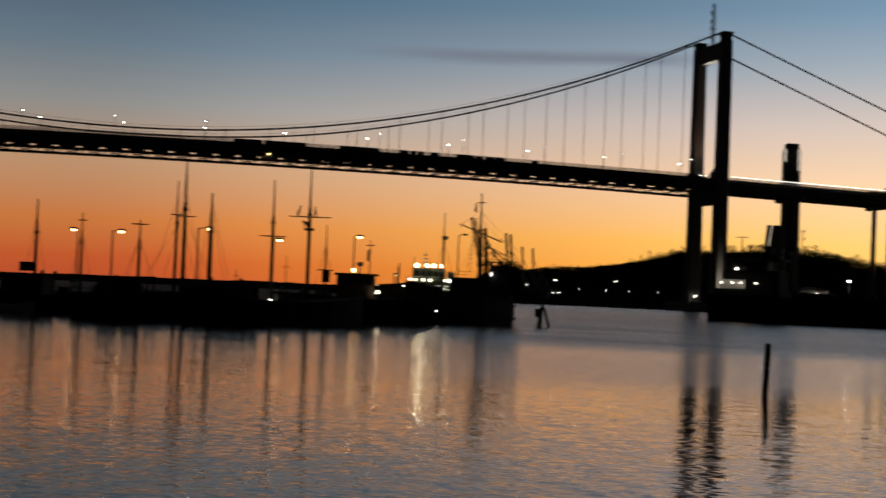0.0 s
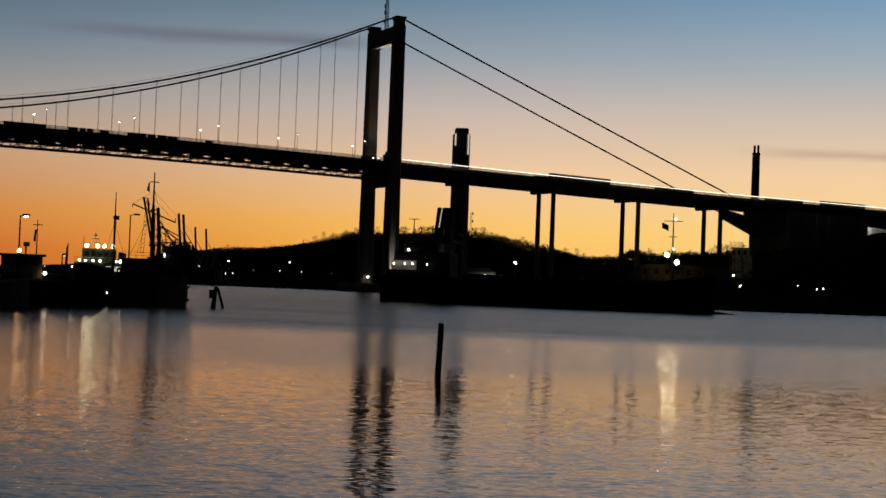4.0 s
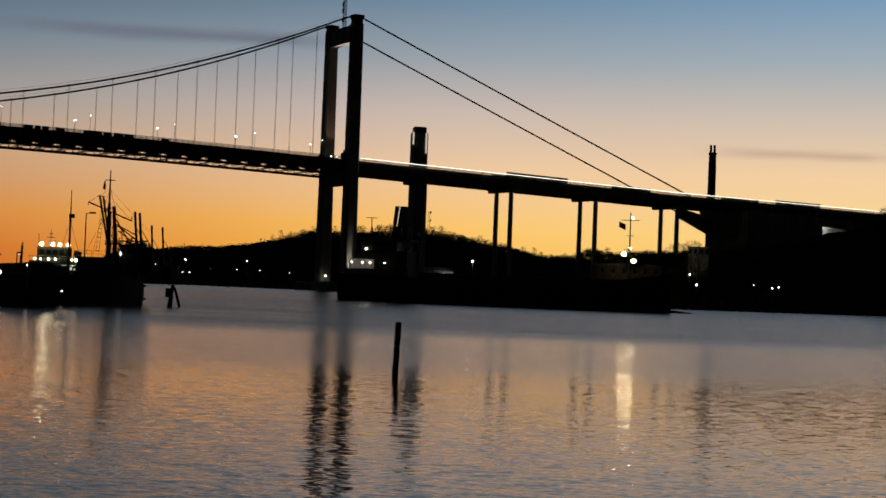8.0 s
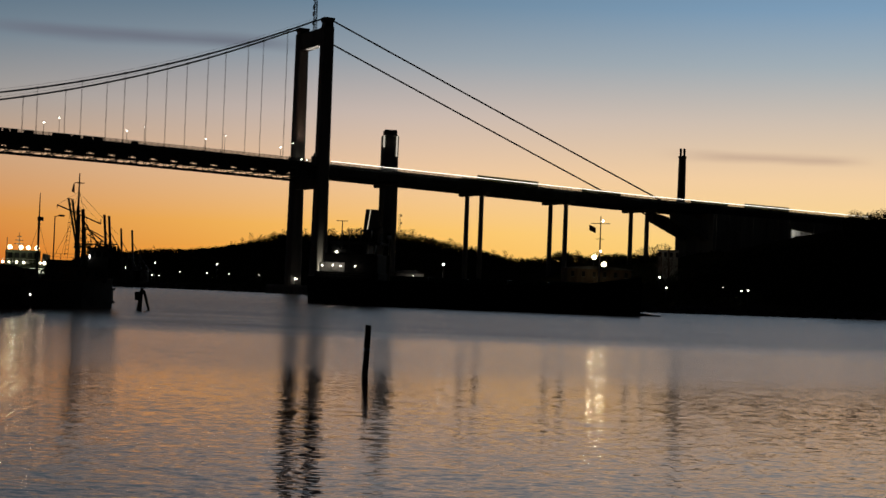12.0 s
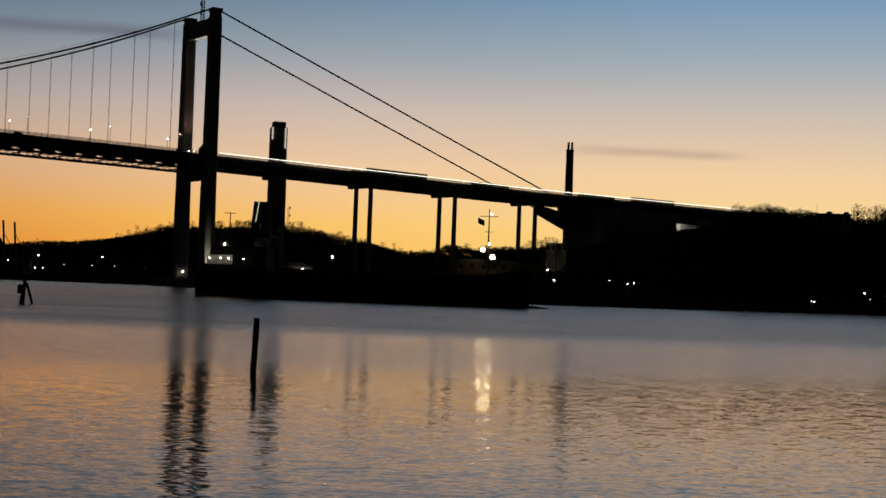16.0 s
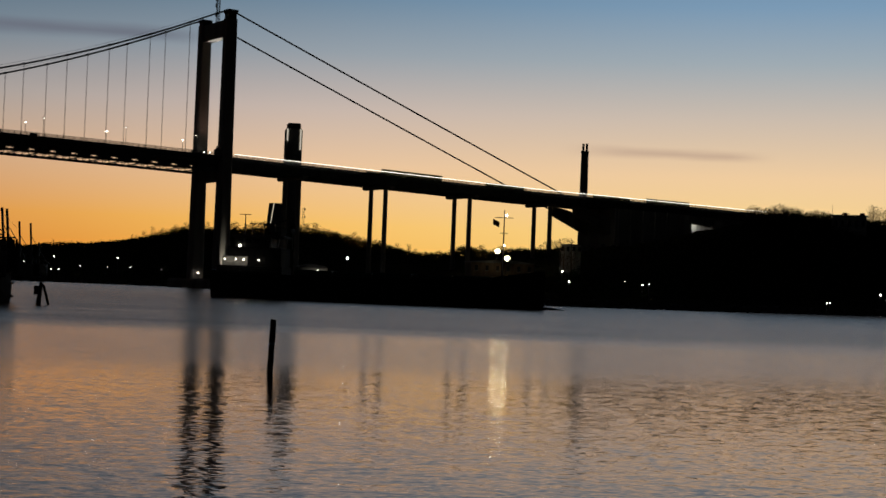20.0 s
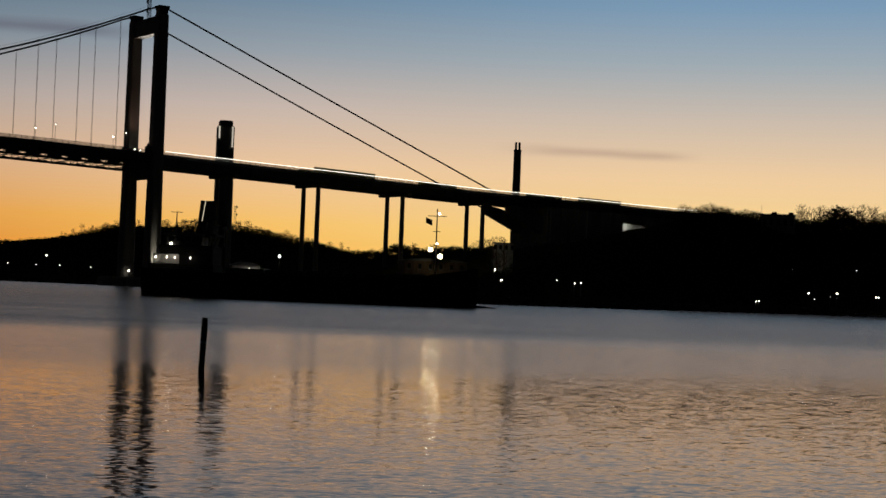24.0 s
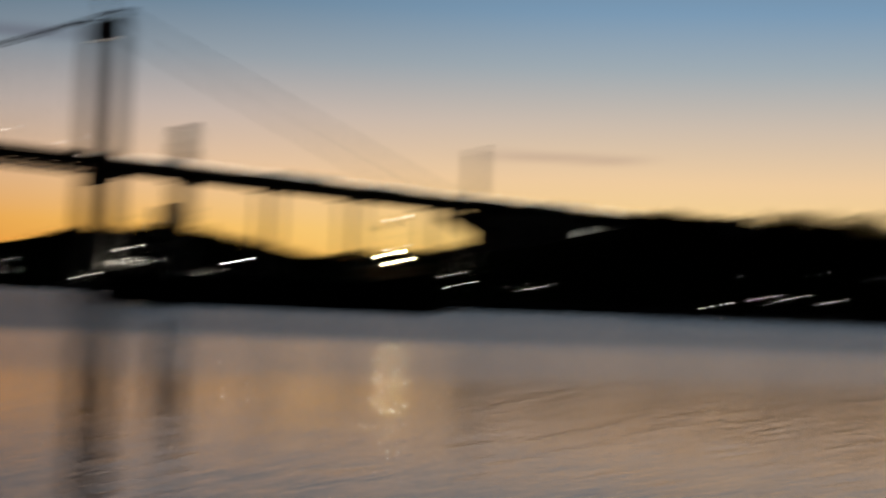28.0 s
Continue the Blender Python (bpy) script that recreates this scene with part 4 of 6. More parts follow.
for x, y, z in ((89.6, 593.3, 16.2), (91.6, 633.4, 19.9)):
    t = yard_lamp(x, y, z, 0.8, LAMP_BIG, "strong yellow flood lamp over the yard", 1.0, "yard flood lamps")
    # housing added to keep the lamp's light off the anchorage and bank
    g, s = max(ground(x, y), 0) - 0.3, Shape()
    for r0, y0, r1, y1 in ((0.0, 0.9, 0.7, 0.85), (0.7, 0.85, 1.08, 0.2), (1.08, 0.2, 1.16, -1.7), (1.16, -1.7, 1.2, -1.7), (1.2, -1.7, 1.12, 0.25)):
        rings = [(r * math.cos(0.3927 * k), y, z - g + r * math.sin(0.3927 * k)) for r, y in ((max(r0, 0.01), y0), (r1, y1)) for k in range(16)]
        s.add(rings, [(k, (k + 1) % 16, 16 + (k + 1) % 16, 16 + k) for k in range(16)])
    part("reflector_housing", s, STEEL, t, "open-fronted steel housing added to shield the bank behind")
    d = bpy.data.lights.new("flood_light", "POINT")
    d.energy, d.color, d.shadow_soft_size = 520, (1.0, 0.85, 0.5), 0.7
    new("flood_light", d).matrix_basis = pose(x, y - 2.4, z - 0.2)
for x, y, z, r in ((196.5, 481.5, 6.9, 0.42), (204.9, 477.9, 7.1, 0.42), (198.4, 481, 5.0, 0.22), (203, 479, 6.0, 0.15), (216.2, 472.9, 6.3, 0.3), (217.0, 472.6, 6.3, 0.3), (256.4, 497.9, 8.4, 0.26),
                   (259.6, 496.2, 7.7, 0.32), (226.6, 512.1, 15.7, 0.22), (244.7, 503.7, 14.7, 0.18), (206.4, 520.6, 15.3, 0.12), (157.2, 424, 3.6, 0.24), (158.0, 423.8, 3.6, 0.24)):
    yard_lamp(x, y, z, r * 0.75, LAMP_FAINT if r < 0.23 else LAMP_DIM, "small lamp on the wooded bank", 0.4, "lamps along the east road")
for x, y, z, r in ((-96.6, 683.2, 11.0, 0.42), (-97.8, 683, 5.5, 0.3), (-94.5, 683.5, 5.6, 0.3), (-72.7, 716.3, 11.8, 0.4), (-89.4, 714.4, 7.6, 0.2), (-66.9, 716.9, 7.6, 0.24),
                   (-52.8, 718.1, 7.3, 0.22), (-118.7, 740.5, 8.7, 0.26), (-77.1, 715.9, 7.5, 0.22), (-30.3, 606, 6.0, 0.5), (-13.2, 606, 5.6, 0.5), (-11.2, 606, 5.6, 0.4)):
    yard_lamp(x, y, z, r * 0.75, LAMP_DIM, "small harbour lamp on the far bank", 0.4, "far harbour lamps")


def spot(name, eye, target, watts, cone, colour=(1, 0.9, 0.72)):
    d = bpy.data.lights.new(name, "SPOT")
    d.energy, d.spot_size, d.spot_blend, d.color, d.shadow_soft_size = watts, radians(cone), 0.6, colour, 0.3
    o = new(name, d)
    o.matrix_basis = look(eye, target)
    return o


def bridge_point(s, o, z):
    return BRIDGE_AT @ Vector((s, o, z))


# lamps that light the pylon: one at its foot, two on the deck by the far leg
spot("pylon_foot_light", bridge_point(-0.7, -4.1, 3.8), bridge_point(-0.6, -2.65, 12.0), 16000, 14)
# the street lamp before the substation lights its wall
spot("yard_light", (101.0, 534.6, 12.2), (107, 552, 17.5), 620, 50)
for x in (-1.2, 1.2):
    spot("deck_uplight", bridge_point(x, WIDE - 6.5, 51.0), bridge_point(x * 0.3, WIDE - 2.3, 76), 4500, 30, (1, 0.62, 0.45))
    t = thing("floodlight", BRIDGE_AT @ pose(x, WIDE - 6.6, rail_z(0) - 1.3), "small floodlight at the foot of the pylon leg", "floodlight", "pylon floodlights")
    s = Shape()
    s.block(-0.2, 0.2, -0.2, 0.2, 0, 2.5, 0.06)
    part("housing", s, STEEL, t)
    s = Shape()
    s.ball((0, -0.1, 2.75), 0.30, 8)
    part("lens", s, LAMP_DIM, t, soft=True)


spot("crossbeam_uplight", bridge_point(0, 12, 52), bridge_point(0, 11, 97), 100000, 19, (1, 0.93, 0.85))


# ---------------------------------------------------------------- cargo ship on the river
def hull_shape(stations, low):
    """A hull from (x, half width at deck, half width at water, deck height)."""
    s = Shape()
    for x, wd, ww, zd in stations:
        s.v += [(x, -wd, zd), (x, -(wd * 0.6 + ww * 0.4), zd * 0.45), (x, -ww, 0), (x, -ww * 0.8, low), (x, ww * 0.8, low), (x, ww, 0), (x, wd * 0.6 + ww * 0.4, zd * 0.45), (x, wd, zd)]
    n = len(stations)
    s.f = [(8 * i + k, 8 * i + 8 + k, 8 * i + 8 + (k + 1) % 8, 8 * i + (k + 1) % 8) for i in range(n - 1) for k in range(8)]
    s.f += [tuple(range(8)), tuple(range(8 * n - 1, 8 * n - 9, -1))]
    return s


def rail_run(s, pts, h=1.0, gap=2.0, r=0.035):
    for p, q in zip(pts, pts[1:]):
        p, q = Vector(p), Vector(q)
        for k in (0.5, 1.0):
            s.tube(p + Vector((0, 0, h * k)), q + Vector((0, 0, h * k)), r, n=4)
        n = max(1, int((q - p).length / gap))
        for i in range(n + 1):
            c = p.lerp(q, i / n)
            s.tube(c, c + Vector((0, 0, h)), r, n=4)


def make_cargo_ship():
    t = thing("cargo_ship", pose(-10, 336, 0, 0, 0, -12.6), "dark low cargo ship with lit stern house under way", "ship")
    part("hull", hull_shape([(-3.4, 4.2, 2.6, 6.0), (-1.6, 5.2, 4.4, 5.8), (2, 5.8, 5.6, 5.6), (12, 6, 6, 5.4), (40, 6, 6, 5.4), (54, 5.6, 4.9, 5.8), (61, 3.9, 2.4, 7.0), (66.5, 1.6, 0.5, 7.9), (68.5, 0.25, 0.1, 8.2)], -2.2), HULL, t, soft=False)
    for i in range(5):
        h = Shape()
        h.block(15 + 8.6 * i, 23.2 + 8.6 * i, -4.6, 4.6, 5.3, 6.6 - 0.15 * (i % 2), 0.15)
        part("hatch_cover", h, DECKP, t)
    s = Shape()
    s.block(-1.6, 12.5, -5.0, 5.0, 5.4, 7.0, 0.1)
    part("poop_deck", s, HULL, t)
    s = Shape()
    s.block(0.5, 12.2, -4.8, 4.8, 7.0, 11.0, 0.15)
    house_ = part("deckhouse", s, HULL, t)
    s = Shape()
    s.block(1.6, 9.4, -3.6, 3.6, 11.0, 13.1, 0.15)
    wh = part("wheelhouse", s, GREYPAINT, t)
    s = Shape()
    s.prism([(1.2, 13.1), (12.6, 13.1), (12.8, 13.5), (12.0, 13.7), (1.2, 13.7)], -4.4, 4.4)
    part("wheelhouse_roof", s, GREYPAINT, wh)
    for x in (9.9, 11.6):
        for y in (-3.9, 3.9):
            s = Shape()
            s.bar((x - 0.4, y, 11.0), (x, y, 13.2), 0.25, 0.25)
            part("roof_post", s, WHITE, wh)
    for i in range(4):
        s = Shape()
        s.box(2.4 + 1.7 * i, 3.6 + 1.7 * i, -3.66, -3.58, 11.9, 12.8)
        part("wheelhouse_window", s, PANE, wh)
    for i in range(5):
        s = Shape()
        s.tube((2 + 2.2 * i, -4.86, 9.2), (2 + 2.2 * i, -4.76, 9.2), 0.28, n=10)
        part("porthole", s, PANE, house_)
    s = Shape()
    s.tube((3.0, 0, 13.6), (3.0, 0, 18.3), 0.16, 0.1)
    s.bar((1.7, 0, 18.2), (4.2, 0, 18.2), 0.2, 0.14)
    s.tube((4.4, 1, 13.6), (4.4, 1, 16.4), 0.12, 0.08)
    s.bar((3.7, 1, 16.3), (5.3, 1, 16.3), 0.18, 0.12)
    s.bar((4.4, 1, 15.2), (5.4, 1, 13.7), 0.1, 0.1)
    part("radar_mast", s, STEEL, t)
    s = Shape()
    s.bar((7.0, 0.5, 13.6), (7.2, 0.5, 16.2), 0.3, 0.3)
    s.bar((7.2, 0.5, 16.2), (9.6, 0.5, 16.4), 0.35, 0.35)
    s.bar((9.6, 0.5, 16.4), (12.0, 0.5, 17.2), 0.22, 0.22)
    s.block(8.4, 9.6, -0.1, 1.1, 14.6, 16.4, 0.2)
    s.tube((11.0, 0.5, 16.8), (11.0, 0.5, 18.6), 0.05)
    s.tube((9.0, 0.5, 13.6), (9.0, 0.5, 14.7), 0.15)
    part("deck_crane", s, STEEL, t)
    s = Shape()
    rail_run(s, [(10, -2, 13.7), (12, -2, 13.7), (12, 2, 13.7), (10, 2, 13.7)], 1.8, 0.7, 0.05)
    part("monkey_rail", s, STEEL, t)
    s = Shape()
    s.tube((13.6, 0, 11), (13.6, 0, 14.4), 0.08)
    s.ball((13.6, 0, 14.9), 0.55, 10)
    part("satellite_dome", s, WHITE, t)
    # lit after deck; part of the bulkhead's lamplight is put into its paler colour
    s = Shape()
    s.block(-0.6, 5.0, -4.85, -4.5, 7.0, 9.0, 0.05)
    part("lit_bulkhead", s, PLASTER, t)
    for x, r in ((0.2, 0.17), (2.6, 0.17), (4.3, 0.17), (7.6, 0.16)):
        s = Shape()
        s.ball((x, -5.7, 8.3), r, 8)
        part("deck_light", s, LAMP_DIM, t, "bright white deck light", True)
    s = Shape()
    s.ball((2.9, -3.8, 11.3), 0.26, 8)
    part("stern_light", s, LAMP_DIM, t, soft=True)
    # foremast with flag and lights
    s = Shape()
    s.tube((59.4, 0, 6.8), (59.4, 0, 20.9), 0.22, 0.1)
    s.bar((57.4, 0, 19.3), (61.4, 0, 19.3), 0.14, 0.14)
    s.bar((58.6, 0, 16.0), (60.2, 0, 16.0), 0.12, 0.12)
    fm = part("foremast", s, STEEL, t)
    s = Shape()
    s.ball((59.9, -0.3, 19.8), 0.26, 8)
    part("mast_light", s, LAMP_DIM, fm, "white masthead light", True)
    s = Shape()
    s.ball((59.6, -0.3, 13.4), 0.2, 8)
    part("lower_light", s, LAMP_DIM, fm, soft=True)
    # pale tube added to paint the lamplit face of the lower mast
    s = Shape()
    s.tube((59.4, -0.24, 7.4), (59.4, -0.24, 13.2), 0.1, 0.1, 6)
    part("mast_ladder_tube", s, WHITE, fm, "pale tube standing for the lamplit lower mast")
    s = Shape()
    s.add([(57.0 + 0.28 * i, 0.06 * math.sin(i), 18.4 - 0.12 * i + 0.5 * j) for i in range(6) for j in (-1.2, 1.2)][::1], [(2 * i, 2 * i + 2, 2 * i + 3, 2 * i + 1) for i in range(5)])
    part("flag", s, CLOTH, fm)
    s = Shape()
    rail_run(s, [(54, -5.4, 5.8), (61, -3.8, 7.0), (66.5, -1.5, 7.9), (68.2, 0, 8.1)], 1.0, 2.2)
    part("bow_railing", s, STEEL, t)
    s = Shape()
    rail_run(s, [(-3.0, -4.2, 5.9), (1, -5.6, 5.6), (14, -5.9, 5.4)], 1.0, 2.2)
    part("stern_railing", s, STEEL, t)
    s = Shape()
    s.prism([(66.4, -0.2), (67.0, 0.5), (69.2, 0.55), (72.5, 0.15), (73.5, -0.2)], -0.9, 0.9)
    part("bulbous_bow", s, HULL, t, "dark bulb of the bow just breaking the water")
    d = bpy.data.lights.new("after_deck_light", "POINT")
    d.energy, d.color, d.shadow_soft_size = 2.4, (1, 0.97, 0.82), 0.4
    o = new("after_deck_light", d)
    o.matrix_basis = pose(-10, 336, 0, 0, 0, -12.6) @ pose(2.4, -6.2, 8.6)


make_cargo_ship()


# ---------------------------------------------------------------- moored ships and quay on the south side
def make_quay():
    s = Shape()
    v = [(-58, 163), (-50.5, 193), (-53.5, 199), (-53.5, 211.5), (-39, 213.5), (-39.5, 236), (-64, 246), (-190, 620), (-420, 620), (-170, 163)]
    n = len(v)
    s.add([(x, y, z) for z in (-2, 2.3) for x, y in v], [tuple(range(n - 1, -1, -1)), tuple(range(n, 2 * n))] + [(i, (i + 1) % n, n + (i + 1) % n, n + i) for i in range(n)])
    tagged(part("quay", s, CONCRETE), "dark concrete harbour quay behind the moored ships", "quay", kind="structure")


make_quay()


def quay_lamp(x, y, top, reach, lit, turn):
    t = thing("quay_lamp", pose(x, y, 2.3, 0, 0, turn), "quay street lamp with orange light" if lit else "unlit quay street lamp on a tall pole", "street lamp", "lamps on the quay")
    s = Shape()
    s.tube((0, 0, 0), (0, 0, top - 2.3), 0.12, 0.08)
    part("pole", s, STEEL, t)
    s = Shape()
    s.path([(0, 0, top - 2.45), (reach * 0.4, 0, top - 2.3), (reach, 0, top - 2.3)], 0.06, 6)
    part("arm", s, STEEL, t)
    s = Shape()
    s.block(reach - 0.45, reach + 0.45, -0.2, 0.2, top - 2.35, top - 2.1, 0.08)
    head = part("lamp_head", s, STEEL, t)
    if lit:
        s = Shape()
        s.ball((0, 0, 0), 0.24, 10, 0.5)
        s.v = [(reach + 1.35 * x, y, top - 2.45 + z) for x, y, z in s.v]
        part("lamp_glass", s, lit, head, "glowing orange lamp glass", True)


quay_lamp(-65.6, 167.6, 10.3, 1.3, LAMP_WARM, 20)
quay_lamp(-56.8, 168.9, 9.3, 0.7, LAMP_WARM, 20)
quay_lamp(-52.4, 187.8, 10.6, 0.7, LAMP_WARM, 20)
quay_lamp(-46.6, 225.2, 12.6, 0.9, None, 20)
quay_lamp(-75.1, 165.0, 9.6, 1.0, LAMP_WARM, 20)
quay_lamp(-80.5, 167.2, 9.7, -0.5, LAMP_WARM, 20)


def mast(t, x, y, z0, z1, r, yards=(), stays=(), name="mast", mat=None):
    s = Shape()
    s.tube((x, y, z0), (x, y, z0 + (z1 - z0) * 0.7), r, r * 0.8)
    s.tube((x, y, z0 + (z1 - z0) * 0.66), (x, y, z1), r * 0.62, r * 0.3)
    s.block(x - r * 1.25, x + r * 1.25, y - r * 1.25, y + r * 1.25, z0 + (z1 - z0) * 0.645, z0 + (z1 - z0) * 0.66, 0.03)
    m = part(name, s, mat or WOOD, t)
    for z, half in yards:
        s = Shape()
        s.tube((x - half, y - 0.15, z), (x, y - 0.15, z), 0.05, 0.08, 6)
        s.tube((x, y - 0.15, z), (x + half, y - 0.15, z), 0.08, 0.05, 6)
        part("yard", s, WOOD, m)
    if stays:
        s = Shape()
        for dx, dy, dz, up in stays:
            s.tube((x + dx, y + dy, dz), (x, y, z0 + (z1 - z0) * up), 0.025, n=4)
        part("rigging", s, ROPE, m)
    return m


def boat(name, p, q, half, deck, label, sheer=0.8):
    """A moored hull from stern p to bow q; its parts lie in its own frame, x forward."""
    d = Vector(q) - Vector(p)
    n = d.length
    t = thing(name, pose(p[0], p[1], 0, 0, 0, math.degrees(math.atan2(d.y, d.x))), label, "ship", "ships at the quay")
    st = []
    for i in range(11):
        u = i / 10
        w = half * (1 - max(0, (u - 0.55) / 0.45) ** 2.2) * (0.75 + 0.25 * sstep(u, 0, 0.2))
        st.append((u * n, max(w, 0.06), max(w * (0.9 - 0.35 * max(0, u - 0.7) / 0.3), 0.04), deck + sheer * (2 * u - 0.9) ** 2))
    part("hull", hull_shape(st, -1.0), HULL, t)
    s = Shape()
    for sgn in (-1, 1):
        s.path([(x, sgn * wd, zd + 0.04) for x, wd, _, zd in st], 0.09, 6)
    part("rubbing_strake", s, WOOD, t)
    return t, n


def local(t, x, y, z):
    return t.matrix_basis.inverted() @ Vector((x, y, z))


def mast_at(t, x, y, z0, z1, r, yards=(), stays=(), mat=None):
    """A mast at a place in the world, its yards square to the view."""
    c = local(t, x, y, 0)
    a = t.matrix_basis.to_euler().z
    m = mast(t, 0, 0, z0, z1, r, yards, stays, mat=mat)
    m.matrix_basis = Matrix.Translation((c.x, c.y, 0)) @ Matrix.Rotation(-a + radians(20), 4, "Z")
    return m


def wheelhouse(t, x0, x1, w, z0, z1, lit=False):
    s = Shape()
    s.block(x0, x1, -w, w, z0, z1, 0.1)
    b = part("deckhouse", s, WOOD, t)
    s = Shape()
    s.block(x0 - 0.25, x1 + 0.25, -w - 0.25, w + 0.25, z1, z1 + 0.15, 0.05)
    part("house_roof", s, WOOD, b)
    for i in range(3):
        c = x0 + (x1 - x0) * (i + 0.5) / 3
        s = Shape()
        s.box(c - 0.3, c + 0.3, -w - 0.04, -w + 0.03, z0 + (z1 - z0) * 0.5, z0 + (z1 - z0) * 0.85)
        part("window", s, LIT_WINDOW if lit and i == 1 else PANE, b)
    return b


def make_moored_ships():
    # two-masted schooner, outermost
    t, n = boat("schooner", (-66.5, 139), (-53.5, 155), 2.7, 2.0, "black-hulled wooden schooner moored at the quay", 0.5)
    mast_at(t, -62.7, 144.3, 1.8, 10.0, 0.19, ((9.6, 0.9),), ((-1.6, 1.2, 3.6, 0.8), (1.6, -1.2, 3.6, 0.8), (-1.1, -1.2, 3.6, 0.8)))
    mast_at(t, -57.5, 150.5, 1.8, 13.3, 0.27, (), ((1.6, 1, 3.6, 0.9), (-1.2, -1, 3.6, 0.9), (2.2, 0.2, 3.6, 0.95)))
    wheelhouse(t, 2.5, 6, 1.3, 1.8, 3.9)
    for x in (7.2, 9.6):
        s = Shape()
        s.block(x, x + 1.6, -0.9, 0.9, 1.8, 2.9, 0.15)
        part("skylight", s, WOOD, t)
    # ketch behind it
    t, n = boat("ketch", (-90, 157.5), (-57.5, 156.5), 3.4, 1.9, "tall-masted wooden ketch lying inside the schooner", 0.5)
    mast_at(t, -61.8, 153.9, 1.7, 17.0, 0.24, (), ((-2.2, -0.4, 3.4, 0.72), (2.2, 0.4, 3.4, 0.8), (-1.2, -1.2, 3.4, 0.95), (3.4, 0.6, 3.4, 0.6)))
    mast_at(t, -63.4, 155.6, 1.7, 14.9, 0.19, ((11.2, 0.7),), ((-2.8, -0.4, 3.4, 0.85), (-3.6, -0.6, 3.4, 0.62), (1.6, 0.4, 3.4, 0.7)))
    mast_at(t, -63.9, 159.4, 1.7, 12.0, 0.15, ((11.2, 1.15),), ((1.4, 0.2, 3.4, 0.8),))
    wheelhouse(t, 6, 11, 1.4, 1.8, 3.9)
    # brig with yards and lookout
    t, n = boat("brig", (-55.5, 141.5), (-43.8, 161.5), 2.9, 2.3, "dark wooden brig with crossed yards moored at the quay", 0.7)
    mast_at(t, -51.1, 151.6, 2.1, 14.9, 0.2, ((9.05, 1.35),), ())
    m = mast_at(t, -48.4, 155.6, 2.1, 16.7, 0.22, ((11.35, 2.25),), ())
    s = Shape()
    s.block(-0.55, 0.5, -0.3, 0.3, 9.9, 10.15, 0.05)
    s.bar((-0.5, 0, 10.1), (-0.75, 0, 11.0), 0.08, 0.08)
    s.add([(-0.15, 0, 10.1), (-0.75, 0.05, 10.95), (-0.1, 0, 10.8)], [(0, 1, 2)])
    part("lookout", s, WOOD, m)
    for x0, x1 in ((-1.35, -1.0), (0.62, 0.5)):
        s = Shape()
        s.tube((x0, -0.15, 11.35), (0.6 * x0 + 0.4 * x1, -0.15, 11.8), 0.07, 0.13, 6)
        s.tube((0.6 * x0 + 0.4 * x1, -0.15, 11.8), (x1, -0.15, 12.5), 0.13, 0.05, 6)
        part("furled_signal", s, CLOTH, m, "dark furled signal flag")
    m = mast_at(t, -47.2, 158.1, 2.1, 10.7, 0.13, ((5.8, 0.9),), ((-1.2, 0, 3.8, 0.75), (0.9, 0, 3.8, 0.75)))
    s = Shape()
    s.box(-0.35, 0.5, -0.06, 0.06, 4.5, 5.8)
    part("day_board", s, CLOTH, m)
    wheelhouse(t, 3, 7, 1.5, 2.1, 4.1)
    s = Shape()
    s.ball(local(t, -50.2, 149.0, 2.35), 0.18, 8)
    part("hull_light", s, LAMP_DIM, t, soft=True)
    for p in ((-64.8, 178.8, 5.8), (-59.0, 180.6, 7.6)):
        d = thing("dinghy_mast", pose(p[0], p[1], 2.3), "thin bare boat mast beyond the quay edge", "mast", "small masts on the quay")
        s = Shape()
        s.tube((0, 0, 0), (0, 0, p[2] - 2.3), 0.09, 0.04, 6)
        s.tube((-0.5, 0, (p[2] - 2.3) * 0.75), (0.5, 0, (p[2] - 2.3) * 0.75), 0.04, n=5)
        part("spar", s, WOOD, d)
    # tug with a flat-roofed wheelhouse
    t, n = boat("tug", (-55.0, 168.5), (-41.5, 186.5), 3.2, 2.7, "low dark tug with flat-roofed wheelhouse", 0.6)
    c = local(t, -49.0, 177.0, 0)
    s = Shape()
    s.block(-2.3, 2.3, -1.6, 1.6, 2.6, 5.5, 0.08)
    h = part("wheelhouse", s, WOOD, t)
    h.matrix_basis = Matrix.Translation((c.x, c.y, 0)) @ Matrix.Rotation(radians(16) - t.matrix_basis.to_euler().z, 4, "Z")
    s = Shape()
    s.block(-2.6, 2.7, -1.9, 1.9, 5.5, 5.75, 0.06)
    part("house_roof", s, WOOD, h)
    for i in range(4):
        s = Shape()
        s.box(-1.9 + i, -1.2 + i, -1.66, -1.58, 4.4, 5.2)
        part("window", s, PANE, h)
    s = Shape()
    s.ball((-0.35, -1.4, 6.1), 0.24, 8)
    part("roof_light", s, LAMP_WARM, h, "warm roof light", True)
    s = Shape()
    s.tube((0.4, 0, 5.7), (0.4, 0, 7.0), 0.1)
    s.bar((0.1, 0, 6.9), (0.8, 0, 6.9), 0.3, 0.5)
    part("searchlight", s, STEEL, h)
    s = Shape()
    s.tube((1.6, 0.3, 5.6), (1.6, 0.3, 9.8), 0.08, 0.04)
    s.bar((1.1, 0.3, 9.2), (2.2, 0.3, 9.2), 0.08, 0.1)
    s.add([(1.45, 0.3, 7.2), (1.2, 0.3, 7.3), (1.3, 0.3, 8.6), (1.55, 0.3, 8.7)], [(0, 1, 2, 3)])
    part("signal_mast", s, STEEL, h)
    s = Shape()
    s.ball((2.6, -2.0, 3.6), 0.24, 8)
